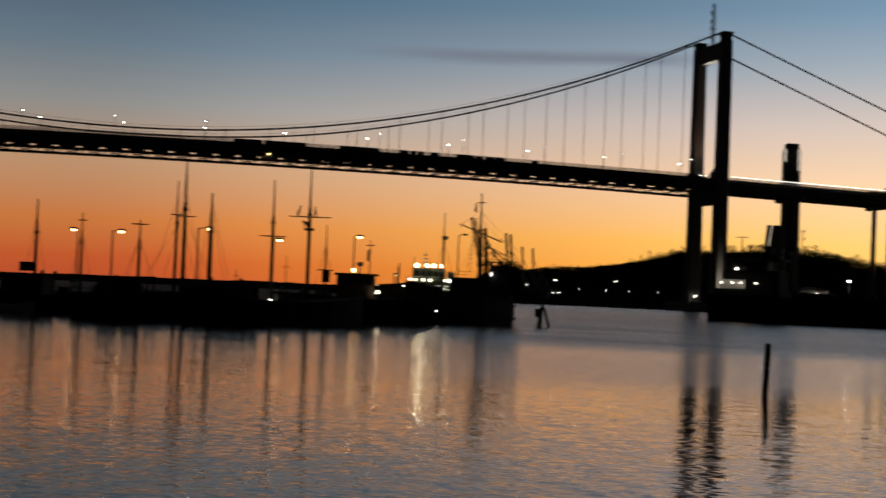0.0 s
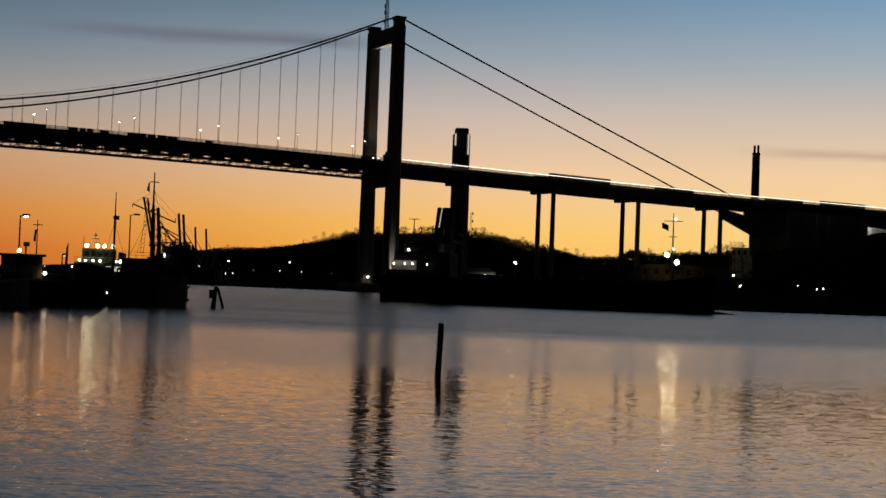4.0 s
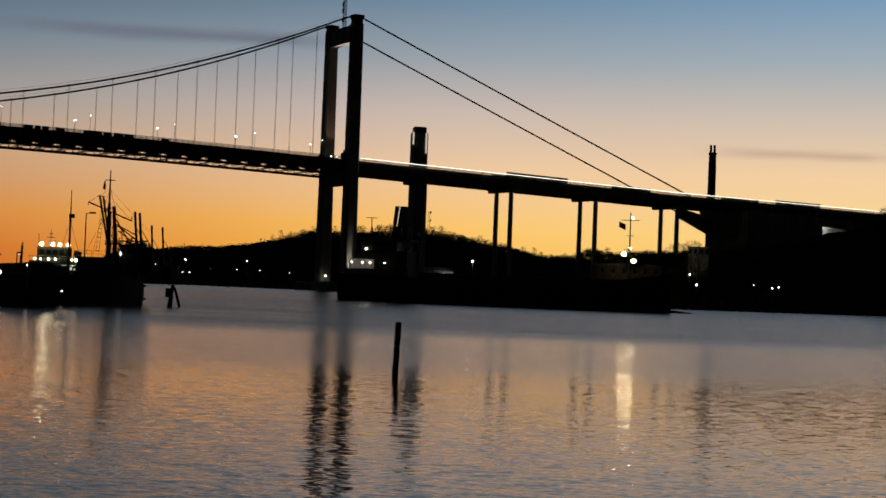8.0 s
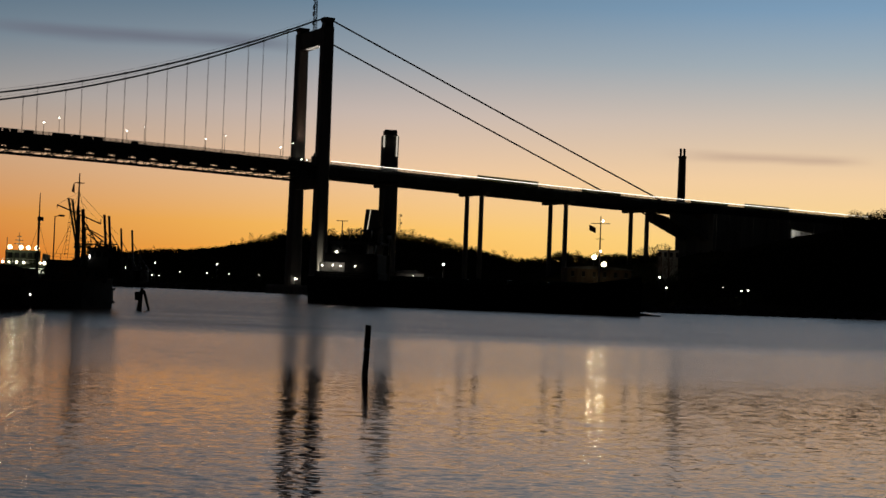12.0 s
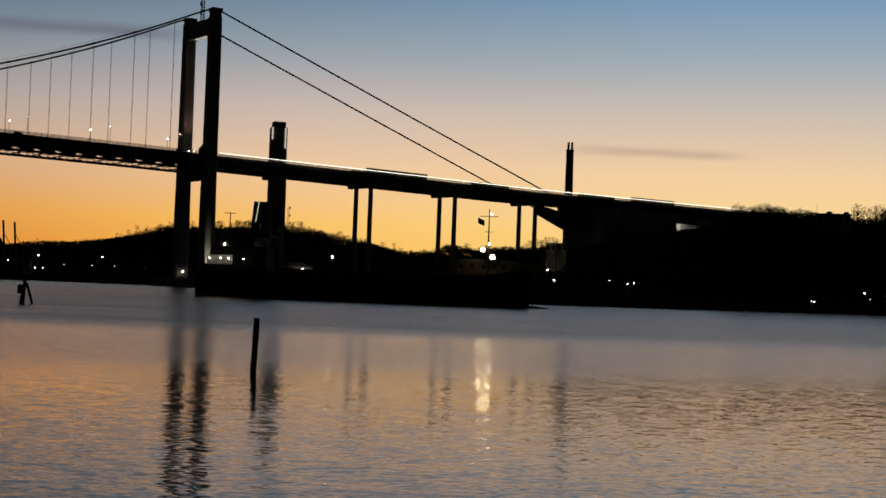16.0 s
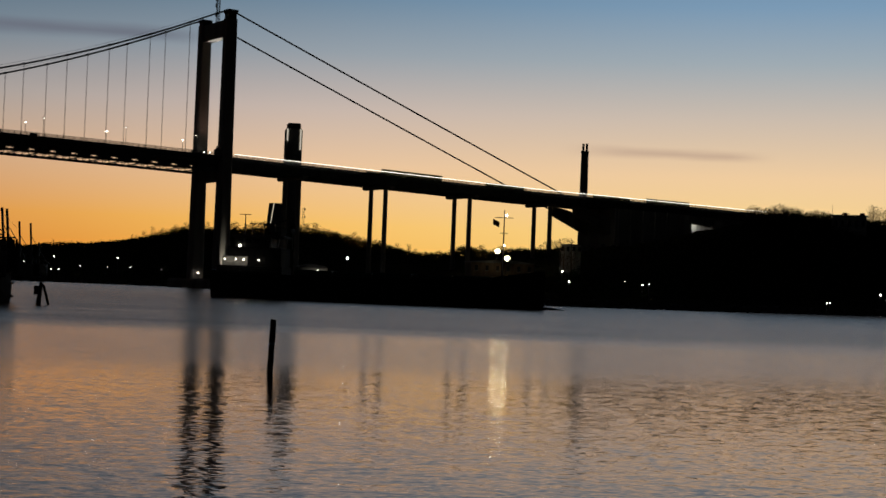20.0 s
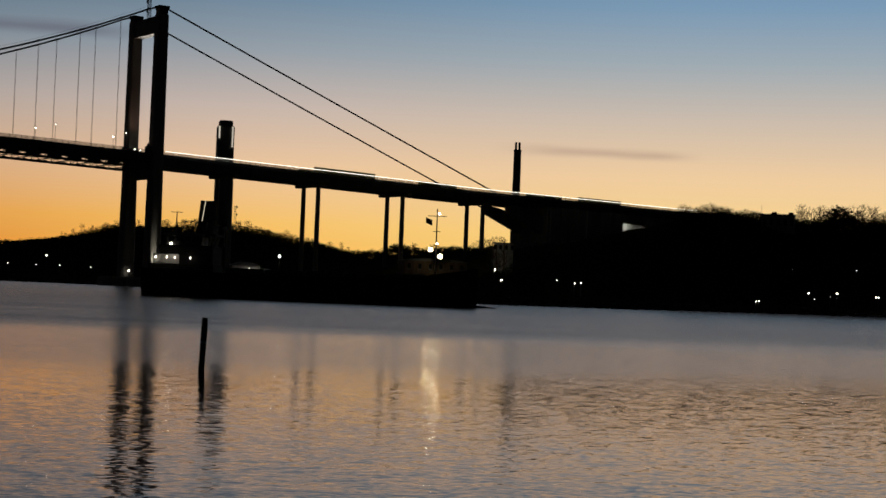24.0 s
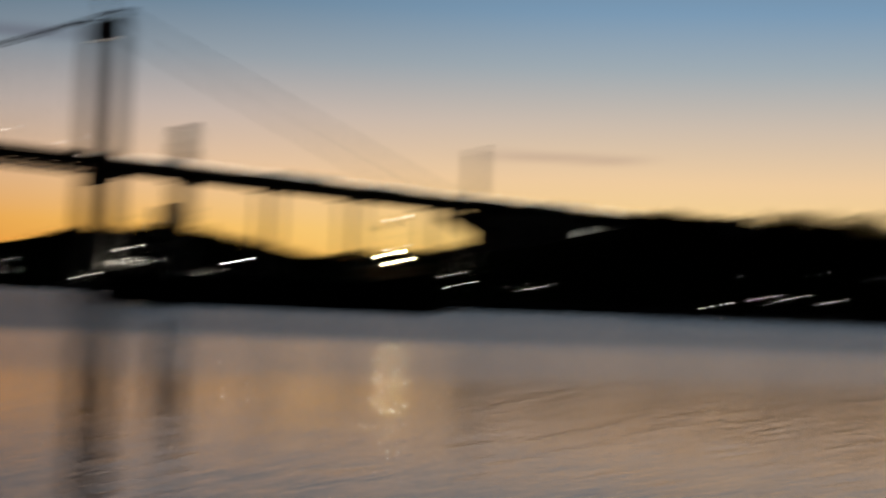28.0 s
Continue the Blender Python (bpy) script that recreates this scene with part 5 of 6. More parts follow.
    part("work_light", s, LAMP_DECK, h, "bright white work light", True)
    # trawler with derrick boom
    t, n = boat("trawler", (-49.5, 177), (-34.2, 203.2), 3.3, 3.3, "black trawler with derrick boom and tall mast", 0.35)
    m = mast_at(t, -38.7, 201.3, 3.0, 17.4, 0.24, ((16.1, 0.65),), ((3.2, 0.3, 4.2, 0.85), (1.8, 0.3, 5.5, 0.6)), STEEL)
    s = Shape()
    s.tube((-2.7, 0, 13.1), (3.0, 0, 10.9), 0.09)
    s.bar((3.0, 0, 10.9), (3.0, 0, 11.5), 0.1, 0.1)
    s.bar((-2.7, 0, 13.1), (-2.7, 0, 12.7), 0.1, 0.1)
    part("derrick_boom", s, STEEL, m)
    s = Shape()
    s.bar((-1.3, 0, 14.0), (-0.1, 0, 8.2), 0.18, 0.25)
    s.bar((-0.8, 0, 13.8), (0.2, 0, 8.0), 0.18, 0.25)
    s.bar((-1.5, 0, 14.0), (-0.6, 0, 13.9), 0.12, 0.12)
    part("topping_spars", s, STEEL, m)
    # gallows, stays and the net platform abaft the mast
    def across(x, z):
        return local(t, x, 201 + 0.3 * (x + 38.7), z)

    for x0, z0, x1, z1, w, name in ((-38.05, 12.7, -37.55, 3.2, 0.4, "gallows_post"), (-38.45, 12.0, -38.3, 3.2, 0.2, "gallows_post"), (-37.9, 10.5, -35.2, 8.45, 0.16, "stay_bar"), (-37.5, 10.25, -34.9, 8.9, 0.13, "stay_bar"),
                                    (-37.9, 11.2, -36.1, 8.3, 0.16, "stay_bar"), (-37.4, 9.5, -35.7, 8.2, 0.14, "stay_bar"), (-37.0, 9.8, -36.9, 8.1, 0.1, "stay_bar"), (-39.0, 8.1, -33.7, 8.3, 0.18, "platform_beam"),
                                    (-39.0, 7.75, -37.0, 7.8, 0.25, "platform_beam"), (-38.2, 7.9, -38.35, 5.0, 0.1, "slat"), (-37.95, 7.9, -38.1, 5.0, 0.1, "slat"), (-37.25, 8.1, -37.45, 5.0, 0.12, "slat"), (-37.0, 8.1, -37.15, 5.0, 0.1, "slat"),
                                    (-36.3, 8.2, -36.3, 5.0, 0.14, "slat"), (-34.6, 8.3, -34.3, 4.0, 0.16, "slat")):
        s = Shape()
        s.bar(across(x0, z0), across(x1, z1), w, w)
        part(name, s, STEEL, t)
    s = Shape()
    rng = random.Random(12)
    for i in range(26):
        x = -36.4 + 3.0 * i / 25
        top = 7.9 + 0.35 * math.sin(3.14 * i / 25) + rng.uniform(-0.2, 0.15)
        c = across(x, 0)
        s.tube((c.x, c.y, 4.0), (c.x + rng.uniform(-0.15, 0.15), c.y, top), 0.28, 0.12, 6)
    part("heaped_nets", s, ROPE, t, "heaped dark nets on the after platform")
    s = Shape()
    for i in range(12):
        u = i / 11
        x = -0.75 - 0.55 * u
        s.bar((x - 0.22, 0, 13.2 - 6.4 * u), (x + 0.22, 0, 13.2 - 6.4 * u), 0.05, 0.06)
    s.tube((-0.55, 0, 13.6), (-1.1, 0, 6.6), 0.025, n=4)
    s.tube((-0.95, 0, 13.6), (-1.5, 0, 6.6), 0.025, n=4)
    part("rope_ladder", s, ROPE, m)
    s = Shape()
    s.add([(-0.95, 0, 15.0), (-0.55, 0.02, 14.7), (-0.6, 0, 16.0), (-0.75, 0, 16.0)], [(0, 1, 2, 3)])
    part("flag", s, CLOTH, m)
    s = Shape()
    s.ball((0, 0, 0), 0.12, 8, 2.6)
    c = local(t, -36.4, 198.2, 6.5)
    s.v = [(c.x + x, c.y + y, c.z + z) for x, y, z in s.v]
    lamp = part("mast_lamp", s, LAMP_FAINT, t, "tall white deck lamp", True)
    s = Shape()
    s.bar((c.x, c.y + 0.2, 3.0), (c.x, c.y + 0.2, 7.1), 0.08, 0.08)
    s.bar((c.x, c.y - 0.1, 7.05), (c.x, c.y + 0.25, 7.05), 0.3, 0.06)
    part("lamp_bracket", s, STEEL, lamp)
    m2 = mast_at(t, -42.0, 193.6, 3.0, 14.2, 0.16, (), ((-1.2, 0, 6.0, 0.66), (1.6, 0, 5.0, 0.66)), STEEL)
    s = Shape()
    s.block(-0.2, 0.5, -0.3, 0.3, 10.7, 11.2, 0.08)
    part("crosstree_lamp_box", s, STEEL, m2)
    wheelhouse(t, 8, 14, 2.0, 3.2, 4.5, True)
    wheelhouse(t, 21, 26, 1.7, 3.2, 4.9)
    s = Shape()
    for z in (0.7, 2.4):
        s.bar((29.6, 0.1, z), (30.9, 0.1, z), 0.4, 0.3)
    part("stem_fender", s, PILEWOOD, t)
    # floodlit ferry lying in a notch of the quay
    t = thing("floodlit_ferry", pose(-46.34, 204.8, 1.2, 0, 0, 12.6) @ Matrix.Scale(0.7, 4), "small pale ferry lit by rows of yellow-white flood lamps", "ship")
    part("hull", hull_shape([(-7.5, 2.4, 2.0, 3.6), (-5, 3.0, 2.7, 3.2), (3, 3.0, 2.8, 3.1), (7, 1.6, 0.9, 3.8), (8.6, 0.15, 0.08, 4.1)], -3.2), HULL, t)
    s = Shape()
    s.block(-4.6, 4.6, -2.6, 2.6, 3.1, 5.8, 0.1)
    h = part("deckhouse", s, PALE, t)
    s = Shape()
    s.block(-3.2, 3.2, -2.2, 2.2, 5.8, 8.4, 0.1)
    w = part("bridge_deck", s, PALE, t)
    for x, r in ((-2.4, 0.42), (-0.4, 0.40), (0.9, 0.38), (2.5, 0.42)):
        s = Shape()
        s.ball((x, -3.0, 8.9), r, 8)
        part("flood_lamp", s, LAMP_FLOOD, w, "glowing yellow-white flood lamp", True)
    for x, r in ((-3.6, 0.25), (-2.5, 0.2), (-1.1, 0.25), (0.2, 0.25), (3.2, 0.22), (4.0, 0.34)):
        s = Shape()
        s.ball((x, -2.9, 6.1), r, 8)
        part("deck_lamp", s, LAMP_DECK, h, soft=True)
    for x in (-4.1, -1.6, 1.8, 3.4):
        s = Shape()
        s.box(x - 0.5, x + 0.5, -2.66, -2.58, 4.2, 5.1)
        part("window", s, LIT_WINDOW, h, "lit saloon window")
    s = Shape()
    s.tube((-0.8, 0, 8.4), (-0.8, 0, 11.8), 0.1, 0.05)
    for z, k in ((9.6, 0.9), (10.3, 0.7), (11.0, 0.4)):
        s.bar((-0.8 - k, 0, z), (-0.8 + k, 0, z), 0.14, 0.16)
    part("radar_mast", s, STEEL, w)
    s = Shape()
    s.tube((-3.0, 0, 8.4), (-3.0, 0, 10.8), 0.06)
    part("whip_aerial", s, STEEL, w)
    d = bpy.data.lights.new("ferry_deck_light", "POINT")
    d.energy, d.color, d.shadow_soft_size = 1.6, (1, 0.86, 0.42), 0.5
    f = bpy.data.lights.new("ferry_flood_light", "POINT")
    f.energy, f.color, f.shadow_soft_size = 75, (1, 0.86, 0.52), 0.2
    new("ferry_flood_light", f).matrix_basis = t.matrix_basis @ pose(-1.4, -1.4, 9.3)
    o = new("ferry_deck_light", d)
    o.matrix_basis = t.matrix_basis @ pose(0, -4.2, 8.6)


make_moored_ships()


def crane(x, y, dx, top, w):
    t = thing("harbour_crane", pose(x, y, ground(x, y) - 0.5), "distant harbour crane with raised boom", "crane", "cranes in the far harbour")
    g = ground(x, y) - 0.5
    s = Shape()
    s.bar((0, 0, 0), (dx, 0, top - g), w, w)
    part("boom", s, STEEL, t)
    s = Shape()
    s.bar((0.8, 0, 0), (2.2, 0, (top - g) * 0.55), w * 0.6, w * 0.6)
    s.bar((2.2, 0, (top - g) * 0.55), (dx, 0, (top - g) * 0.8), w * 0.3, w * 0.3)
    s.bar((2.2, 0, (top - g) * 0.55), (6.5, 0, (top - g) * 0.25), w * 0.4, w * 0.4)
    part("gantry", s, STEEL, t)
    s = Shape()
    s.block(-2.5, 3.5, -2, 2, 0, 6, 0.3)
    part("machine_house", s, STEEL, t)


for x, dx, top, w in ((-118.5, -2.6, 31.8, 1.0), (-116.4, -2.6, 31.3, 1.0), (-111.8, -1.6, 25.9, 0.8), (-106.9, -1.6, 25.3, 0.8), (-104, -0.5, 17, 0.6), (-125, 3, 20, 0.6)):
    crane(x, 690.5, dx, top, w)


# ---------------------------------------------------------------- timber in the water
def rough_post(s, p, q, r, rng, n=14, rings=16):
    """A weathered round timber with an uneven surface."""
    p, q = Vector(p), Vector(q)
    d = (q - p).normalized()
    a = d.orthogonal().normalized()
    b = d.cross(a)
    base_i = len(s.v)
    for i in range(rings + 1):
        c = p.lerp(q, i / rings)
        for k in range(n):
            w = 2 * math.pi * k / n
            rr = r * (1 + 0.10 * noise.noise((math.cos(w) * 1.5, math.sin(w) * 1.5, i * 0.35)) - (0.08 if i == rings else 0))
            s.v.append(tuple(c + (a * math.cos(w) + b * math.sin(w)) * rr + (d * rng.uniform(-0.02, 0.02) if i == rings else Vector())))
    s.f += [(base_i + i * n + k, base_i + i * n + (k + 1) % n, base_i + (i + 1) * n + (k + 1) % n, base_i + (i + 1) * n + k) for i in range(rings) for k in range(n)]
    s.f += [tuple(base_i + rings * n + k for k in range(n))]


def make_timbers():
    rng = random.Random(4)
    t = thing("mooring_pile", pose(-0.155, 67.8, -0.03), "weathered dark timber pile leaning slightly in the river", "pile")
    s = Shape()
    rough_post(s, (-0.06, 0, -1.5), (0.08, 0, 2.33), 0.135, rng)
    part("post", s, PILEWOOD, t)
    s = Shape()
    s.tube((0.04, 0, 1.2), (0.046, 0, 1.32), 0.15, n=14)
    part("iron_band", s, STEEL, t)
    t = thing("dolphin", pose(-28.7, 192, 0), "group of dark timber piles bolted together in the water", "mooring dolphin")
    for p, q, r in (((-0.55, 0, -1.5), (0.1, 0, 2.75), 0.22), ((1.35, 0.2, -1.2), (0.3, 0.1, 2.5), 0.17), ((-0.3, 1.2, -1.5), (0.05, 0.3, 2.4), 0.17)):
        s = Shape()
        rough_post(s, p, q, r, rng, 10, 8)
        part("pile", s, PILEWOOD, t)
    s = Shape()
    s.block(-0.75, -0.15, -0.3, 0.3, 1.2, 2.3, 0.05)
    part("fender_block", s, PILEWOOD, t)


make_timbers()
for o in BARE + LEAFY + PINES:
    for c in (*o.children, o):
        bpy.data.objects.remove(c)


# ---------------------------------------------------------------- gear on the quay and the moored ships
def on_ship(name):
    return next(o for o in bpy.data.objects if o.name == name)


def deck_clutter(t, x0, x1, y, z, count, rng, top=1.0):
    """Hatch boxes, drums, coils, vents and stanchions along a deck, each a part of its ship."""
    for _ in range(count):
        x, w, h = rng.uniform(x0, x1), rng.uniform(0.25, 0.8), rng.uniform(0.35, 1.0) * top
        yy = y + rng.uniform(-0.8, 0.8)
        k, s = rng.randrange(4), Shape()
        if k == 0:
            s.block(x - w, x + w, yy - 0.4, yy + 0.4, z - 0.3, z + h * 0.7, 0.08)
            part("deck_box", s, WOOD, t)
        elif k == 1:
            s.tube((x, yy, z - 0.3), (x, yy, z + h), 0.12, 0.1, 8)
            s.tube((x, yy, z + h), (x + 0.25, yy - 0.1, z + h + 0.1), 0.16, 0.2, 8)
            part("vent_cowl", s, STEEL, t)
        elif k == 2:
            s.tube((x - w, yy, z + 0.25), (x + w, yy, z + 0.25), 0.3, 0.3, 10)
            for d in (-w, w):
                s.tube((x + d - 0.06, yy, z + 0.3), (x + d + 0.06, yy, z + 0.3), 0.48, 0.48, 10)
            part("winch_drum", s, STEEL, t)
        else:
            for i in range(3):
                s.tube((x, yy, z - 0.3 + 0.18 * i), (x, yy, z - 0.12 + 0.18 * i), 0.5 - 0.08 * i, 0.46 - 0.08 * i, 10)
            part("rope_coil", s, ROPE, t)


def ship_gear():
    rng = random.Random(21)
    t = on_ship("schooner")
    deck_clutter(t, 1.5, 18, 0, 2.2, 18, rng, 2.2)
    s = Shape()
    rail_run(s, [(0.5, -2.0, 2.35), (6, -2.6, 2.05), (12, -2.5, 2.1)], 0.9, 1.6, 0.03)
    part("deck_railing", s, STEEL, t)
    s = Shape()
    s.prism([(11.6, 1.8), (12.2, 3.5), (14.6, 4.15), (17.4, 3.5), (18.0, 1.8)], -1.4, 1.4)
    part("canvas_cover", s, CLOTH, t, "sagging dark canvas cover over the hatch")
    t = on_ship("ketch")
    m = mast_at(t, -79.8, 155.5, 1.7, 12.5, 0.22, (), ((-1.2, 0.3, 3.4, 0.85), (1.2, -0.3, 3.4, 0.85)))
    s = Shape()
    s.block(-1.7, 0.2, -0.1, 0.0, 4.5, 5.5, 0.03)
    s.bar((-1.5, -0.05, 1.8), (-1.5, -0.05, 4.6), 0.08, 0.08)
    part("day_board", s, CLOTH, m, "dark rectangular day board")
    mast_at(t, -74.6, 156.0, 1.7, 11.1, 0.18, ((10.3, 0.5),), ((-1.2, 0.2, 3.5, 0.8), (1.2, -0.2, 3.5, 0.8)))
    deck_clutter(t, 3, 31, 0, 2.0, 34, rng, 2.6)
    s = Shape()
    s.tube((14, 0, 4.1), (24, 0, 4.3), 0.14, 0.1, 6)
    part("boom", s, WOOD, t)
    s = Shape()
    rail_run(s, [(2, -3.0, 2.1), (12, -3.3, 1.95), (24, -3.0, 2.0)], 0.9, 1.8, 0.03)
    part("deck_railing", s, STEEL, t)
    # low white launch alongside the ketch
    l = thing("white_launch", pose(-80.0, 150.5, 0, 0, 0, 4), "small white open launch moored beside the ketch", "boat", "ships at the quay")
    part("hull", hull_shape([(-2.6, 0.8, 0.6, 0.9), (-1, 1.0, 0.85, 0.85), (1.2, 0.9, 0.75, 0.95), (2.8, 0.12, 0.06, 1.25)], -0.4), WHITE, l)
    s = Shape()
    for x in (-1.2, 0.6):
        s.box(x - 0.15, x + 0.15, -0.8, 0.8, 0.72, 0.8)
    part("thwart", s, WOOD, l)
    t = on_ship("brig")
    deck_clutter(t, 2, 21, 0, 2.4, 18, rng, 1.7)
    a, b = local(t, -47.9, 144.2, 4.05), local(t, -45.3, 153.5, 4.2)
    s = Shape()
    s.tube(a, b, 0.11, 0.08, 6)
    for k in (0.15, 0.5, 0.85):
        c = a.lerp(b, k)
        s.tube((c.x, c.y, 2.0), c, 0.05, n=5)
    part("stowed_spar", s, WOOD, t)
    t2 = on_ship("tug")
    deck_clutter(t2, 2, 20, 0, 2.8, 10, rng, 0.8)
    # trawler: low wheelhouse and a tall one under the mast
    t = on_ship("trawler")
    deck_clutter(t, 2, 28, 0, 3.6, 20, rng)
    for x, y, hw, hd, z1, nm in ((-39.4, 197.0, 2.2, 1.4, 5.8, "deckhouse"), (-35.6, 199.9, 1.3, 1.1, 7.6, "wheelhouse"), (-37.6, 199.6, 0.7, 0.9, 5.2, "forward_locker")):
        c = local(t, x, y, 0)
        s = Shape()
        s.block(-hw, hw, -hd, hd, 3.2, z1, 0.12)
        h = part(nm, s, GREYPAINT, t)
        h.matrix_basis = Matrix.Translation((c.x, c.y, 0)) @ Matrix.Rotation(radians(11) - t.matrix_basis.to_euler().z, 4, "Z")
        s = Shape()
        s.block(-hw - 0.2, hw + 0.2, -hd - 0.2, hd + 0.2, z1, z1 + 0.12, 0.04)
        part("house_roof", s, STEEL, h)
        for i in range(3):
            u = -hw + 2 * hw * (i + 0.5) / 3
            s = Shape()
            s.box(u - 0.3, u + 0.3, -hd - 0.03, -hd + 0.03, z1 - 1.1, z1 - 0.4)
            part("window", s, PANE, h)
        s = Shape()
        rail_run(s, [(-hw, -hd, z1 + 0.1), (hw, -hd, z1 + 0.1), (hw, hd, z1 + 0.1)], 0.8, 0.8, 0.025)
        part("roof_railing", s, STEEL, h)
    s = Shape()
    a, b = local(t, -36.0, 200.2, 8.2), local(t, -34.2, 202.2, 6.4)
    s.bar(a, b, 0.2, 0.3)
    s.bar(local(t, -36.0, 200.2, 7.4), local(t, -34.0, 202.4, 3.8), 0.15, 0.2)
    s.bar(local(t, -34.2, 202.2, 6.4), local(t, -34.2, 202.4, 3.4), 0.15, 0.15)
    part("bow_gantry", s, STEEL, t)
    # small glowing ball standing in for a glint on a porthole
    s = Shape()
    s.ball(local(t, -40.0, 181.5, 1.6), 0.08, 8)
    part("side_light", s, LAMP_DIM, t, soft=True)
    # covered launch between the tug and the ferry
    l = thing("covered_launch", pose(-43.5, 181.0, 0, 0, 0, 12), "small launch under a dark humped canvas cover", "boat", "ships at the quay")
    part("hull", hull_shape([(-3.6, 1.0, 0.8, 2.6), (-2, 1.3, 1.1, 2.5), (1.5, 1.3, 1.1, 2.6), (3.6, 0.2, 0.1, 3.0)], -0.6), HULL, l)
    s = Shape()
    s.prism([(-3.3, 2.5), (-2.8, 4.0), (-1.6, 4.7), (0.4, 5.0), (1.8, 4.9), (2.8, 4.4), (3.3, 2.6)], -1.2, 1.2)
    part("canvas_cover", s, CLOTH, l)
    for x, y, z, r, m in ((-43.1, 176.9, 4.5, 0.10, LAMP_DECK), (-44.6, 170.4, 4.45, 0.09, LAMP_OLD)):
        p = thing("deck_lantern", pose(x, y, 2.4), "small lantern glowing on a short post", "lantern", "lanterns by the quay")
        s = Shape()
        s.tube((0, 0.15, -1.2), (0, 0.15, z - 2.3), 0.05, n=6)
        part("post", s, STEEL, p)
        s = Shape()
        s.ball((0, 0, z - 2.4), r, 8)
        part("lantern_glass", s, m, p, soft=True)
    quay_lamp(-55.9, 223.2, 6.3, 0.4, LAMP_OLD, 20)


ship_gear()


# ---------------------------------------------------------------- lit passage under the deck and small bridge lights
def bridge_extras():
    s = Shape()
    s.block(234.5, 276, 6.0, 6.5, 33.0, rail_z(240) - 4.7, 0.05)
    part("passage_wall", s, WHITE, BRIDGE, "pale lamp-lit wall under the deck")
    for i in range(5):
        s = Shape()
        s.block(236 + 2.9 * i, 236.25 + 2.9 * i, 5.8, 6.02, 33.4, rail_z(240) - 4.8, 0.04)
        part("wall_batten", s, PLASTER, BRIDGE)
    s = Shape()
    s.block(234.5, 250, 0.6, 7.2, 26.0, 33.4, 0.1)
    s.block(250, 276, 0.6, 7.2, 26.0, 36.2, 0.1)
    part("passage_ledge", s, CONCRETE, BRIDGE)
    s = Shape()
    s.prism([(234.6, 41.9), (234.6, 37.9), (249, 37.0), (276, 37.6), (276, 41.4)], -0.6, 2.4)
    part("approach_girder", s, CONCRETE, BRIDGE, "deep concrete girder over the lit passage")
    # unseen lamp, added with its shade to brighten the pale wall
    t = thing("passage_lamp", BRIDGE_AT @ pose(242, 2.7, 38.2), "added unseen lamp under the bridge deck lighting a pale wall", "lamp")
    s = Shape()
    s.block(-0.5, 0.5, -0.25, 0.1, -0.35, 0.6, 0.05)
    part("shade", s, STEEL, t)
    s = Shape()
    s.block(-0.4, 0.4, 0.1, 0.2, -0.3, 0.0, 0.03)
    part("tube", s, LAMP_DIM, t)
    d = bpy.data.lights.new("passage_light", "POINT")
    d.energy, d.color, d.shadow_soft_size = 300, (1.0, 0.95, 0.86), 0.1
    new("passage_light", d).matrix_basis = BRIDGE_AT @ pose(242, 3.2, 37.6)
    t = thing("truss_lamp", BRIDGE_AT @ pose(-172.5, -0.1, 50.1), "small warm work lamp hung on the bridge truss", "lamp")
    s = Shape()
    s.ball((0, 0, 0), 0.36, 8, 0.6)
    part("lamp_glass", s, LAMP_WARM, t, soft=True)
    s = Shape()
    s.tube((0, 0.1, 0.1), (0, 0.5, 1.2), 0.06, n=6)
    part("bracket", s, STEEL, t)


bridge_extras()


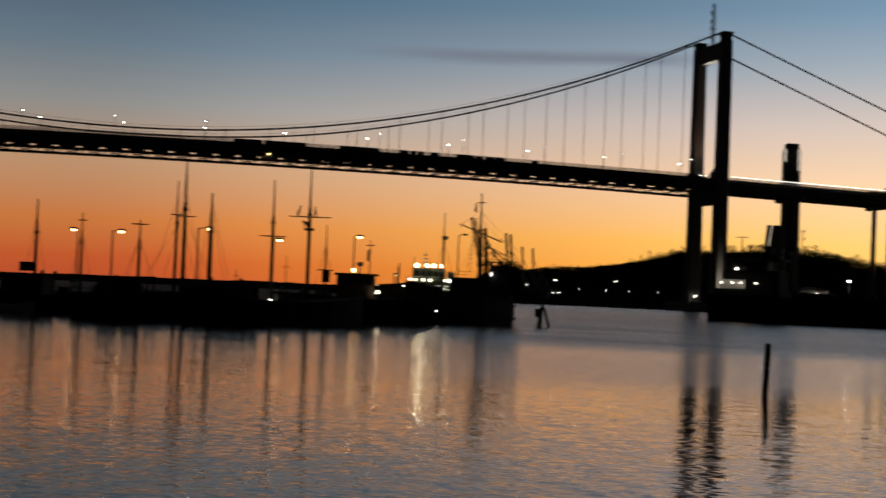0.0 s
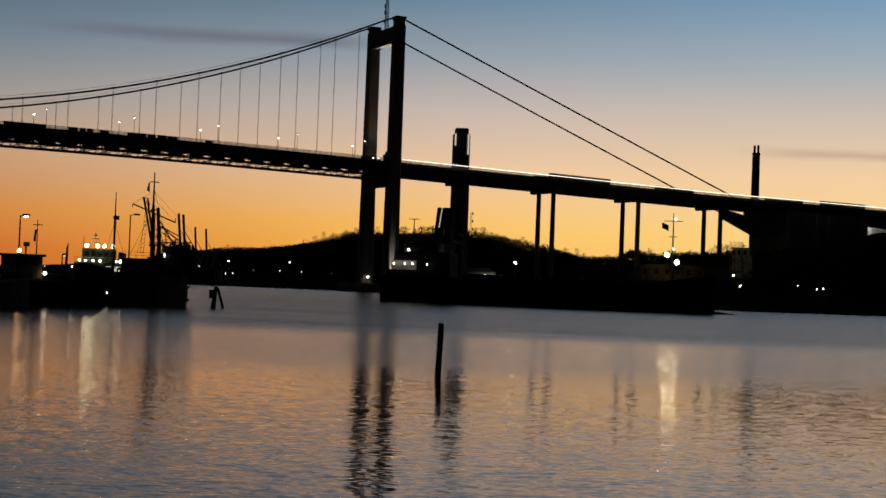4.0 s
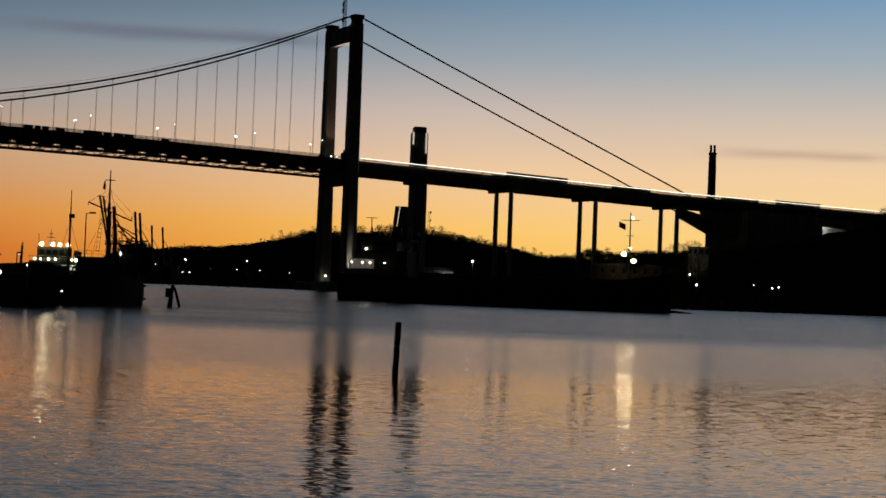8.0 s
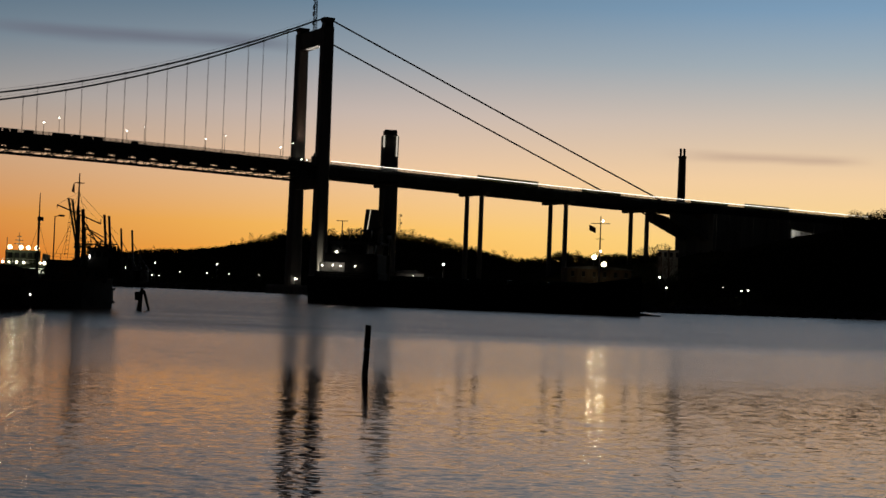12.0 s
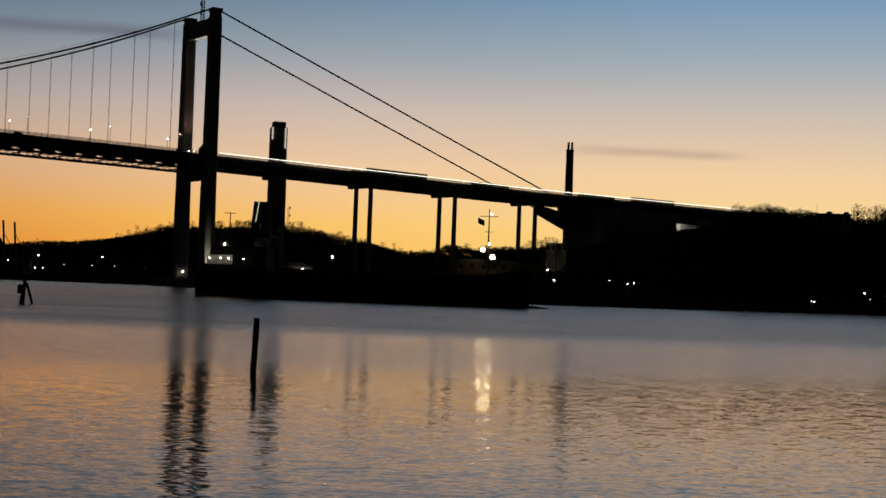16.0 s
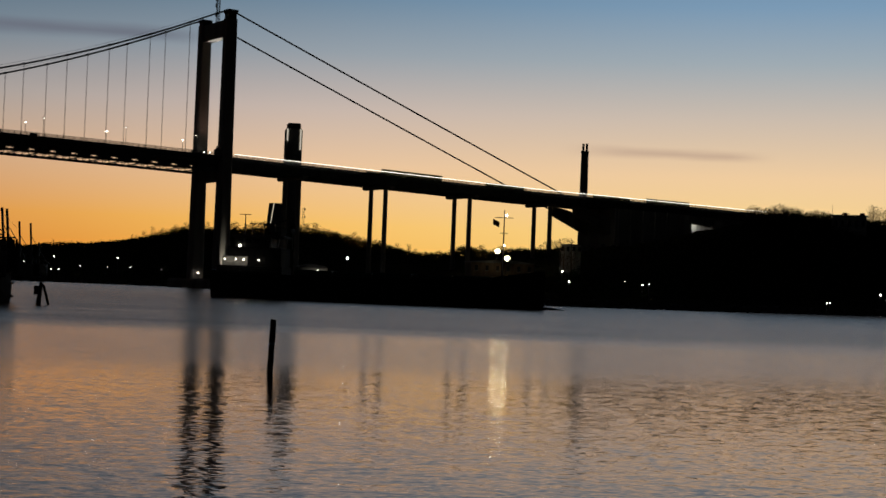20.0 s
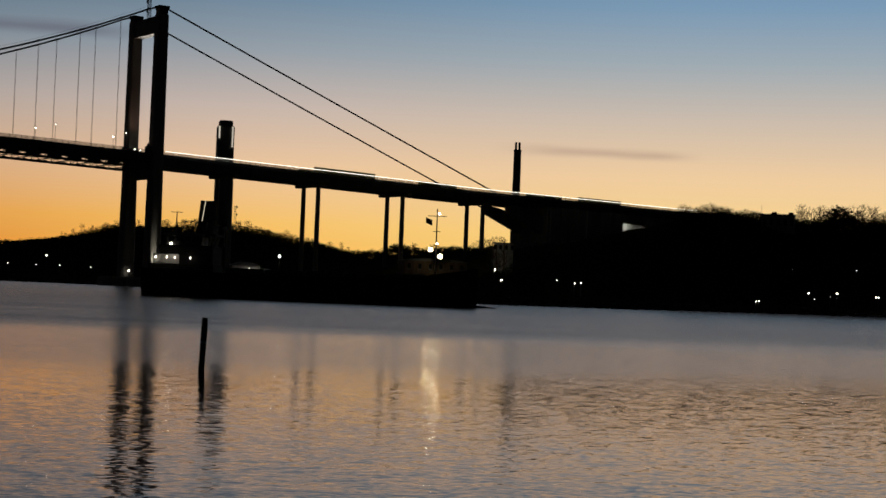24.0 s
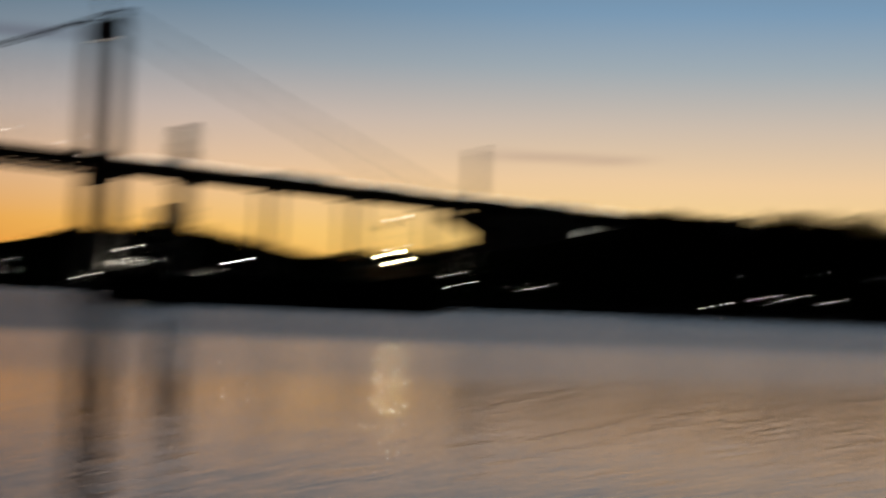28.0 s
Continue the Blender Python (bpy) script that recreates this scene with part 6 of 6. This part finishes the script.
def more_detail():
    # substation: top windows, drainpipes and bare poles before it
    wall = next(c for c in SUBSTATION.children if c.name.startswith("wall"))
    for i in range(4):
        s = Shape()
        x = -3.2 + 2.1 * i
        s.box(x - 0.5, x + 0.5, -4.04, -3.95, 9.6, 11.2)
        w = part("window", s, PANE, wall)
        s = Shape()
        s.box(x - 0.6, x + 0.6, -4.1, -4.0, 9.4, 9.6)
        part("sill", s, CONCRETE, w)
    for x in (-4.0, 0.05):
        s = Shape()
        s.tube((x, -4.15, 0), (x, -4.15, 12.4), 0.12, n=6)
        part("drainpipe", s, STEEL, wall)
    for x, y, h in ((103.2, 545, 13), (106.2, 546, 14.5)):
        g = ground(x, y) - 0.4
        t = thing("timber_pole", pose(x, y, g), "dark timber pole standing before the substation", "pole", "poles by the substation")
        s = Shape()
        s.tube((0, 0, 0), (0, 0, h), 0.2, 0.14, 8)
        part("shaft", s, WOOD, t)
        s = Shape()
        s.bar((-1.0, 0, h - 0.8), (1.0, 0, h - 0.8), 0.14, 0.16)
        part("crossarm", s, WOOD, t)
    # ferry fittings
    t = on_ship("floodlit_ferry")
    house_ = next(c for c in t.children if c.name.startswith("deckhouse"))
    for y in (-2.75, 2.75):
        s = Shape()
        rail_run(s, [(-7.0, y * 0.85, 3.5), (-4.6, y, 3.2), (3.0, y, 3.1), (7.0, y * 0.5, 3.8)], 1.0, 1.1, 0.04)
        part("deck_railing", s, WHITE, t)
    s = Shape()
    rail_run(s, [(-4.6, -2.6, 5.8), (4.6, -2.6, 5.8)], 0.9, 0.9, 0.04)
    part("upper_railing", s, WHITE, house_)
    for i in range(5):
        s = Shape()
        s.box(-2.7 + 1.2 * i, -1.9 + 1.2 * i, -2.26, -2.18, 7.0, 7.9)
        part("bridge_window", s, PANE, house_)
    for x in (-3.4, -0.6, 0.7, 2.6):
        s = Shape()
        s.box(x - 0.3, x + 0.3, -2.68, -2.58, 3.3, 5.0)
        part("door", s, GREYPAINT, house_)
    s = Shape()
    s.prism([(3.4, 5.8), (3.6, 8.0), (5.0, 7.7), (5.0, 5.8)], -0.9, 0.9)
    part("funnel", s, STEEL, house_)
    s = Shape()
    s.prism([(-6.8, 3.4), (-6.4, 4.3), (-5.0, 4.3), (-4.7, 3.4)], -2.2, -0.6)
    part("lifeboat", s, GREYPAINT, t)
    for x in (-6.6, -4.9):
        s = Shape()
        s.path([(x, -0.7, 3.3), (x, -0.9, 5.0), (x, -1.8, 5.2)], 0.06, 6)
        part("davit", s, STEEL, t)
    s = Shape()
    s.tube((-6.2, 1, 3.4), (-6.0, 1, 8.6), 0.3, 0.2, 8)
    s.tube((-6.0, 1, 8.6), (-5.9, 1, 9.2), 0.12, n=6)
    part("exhaust_stack", s, STEEL, t)
    # more standing rigging and braces on the trawler
    m = next(c for c in on_ship("trawler").children if c.name.startswith("mast"))
    s = Shape()
    for p, q in (((0, 0, 14.9), (5.4, 0.3, 9.6)), ((0, 0, 14.9), (-2.7, 0, 13.1)), ((0, 0, 14.0), (3.0, 0, 10.9)), ((0, 0, 12.5), (-3.6, 0.4, 4.6)), ((0, 0, 12.5), (2.6, 0.3, 5.4)), ((0.3, 0, 13.0), (1.7, 0, 6.0)), ((-0.2, 0, 14.4), (-2.2, 0.2, 5.0))):
        s.tube(p, q, 0.022, n=4)
    part("standing_rigging", s, ROPE, m)
    s = Shape()
    for i in range(7):
        u = i / 6
        a, b = Vector((0.5 + 2.9 * u, 0, 9.4 - 2.6 * u)), Vector((0.5 + 2.3 * u, 0, 8.5 - 2.1 * u))
        s.bar(a, b, 0.07, 0.07)
        if i < 6:
            s.bar(b, Vector((0.5 + 2.9 * (u + 1 / 6), 0, 9.4 - 2.6 * (u + 1 / 6))), 0.06, 0.06)
    for z in (6.2, 7.0, 7.8, 8.8, 9.8):
        s.bar((-0.1, 0, z), (1.3, 0, z + 0.25), 0.1, 0.12)
    s.bar((1.3, 0, 3.6), (1.0, 0, 10.2), 0.16, 0.2)
    s.bar((2.4, 0, 3.6), (1.5, 0, 8.0), 0.14, 0.16)
    part("gantry_bracing", s, STEEL, m)


more_detail()
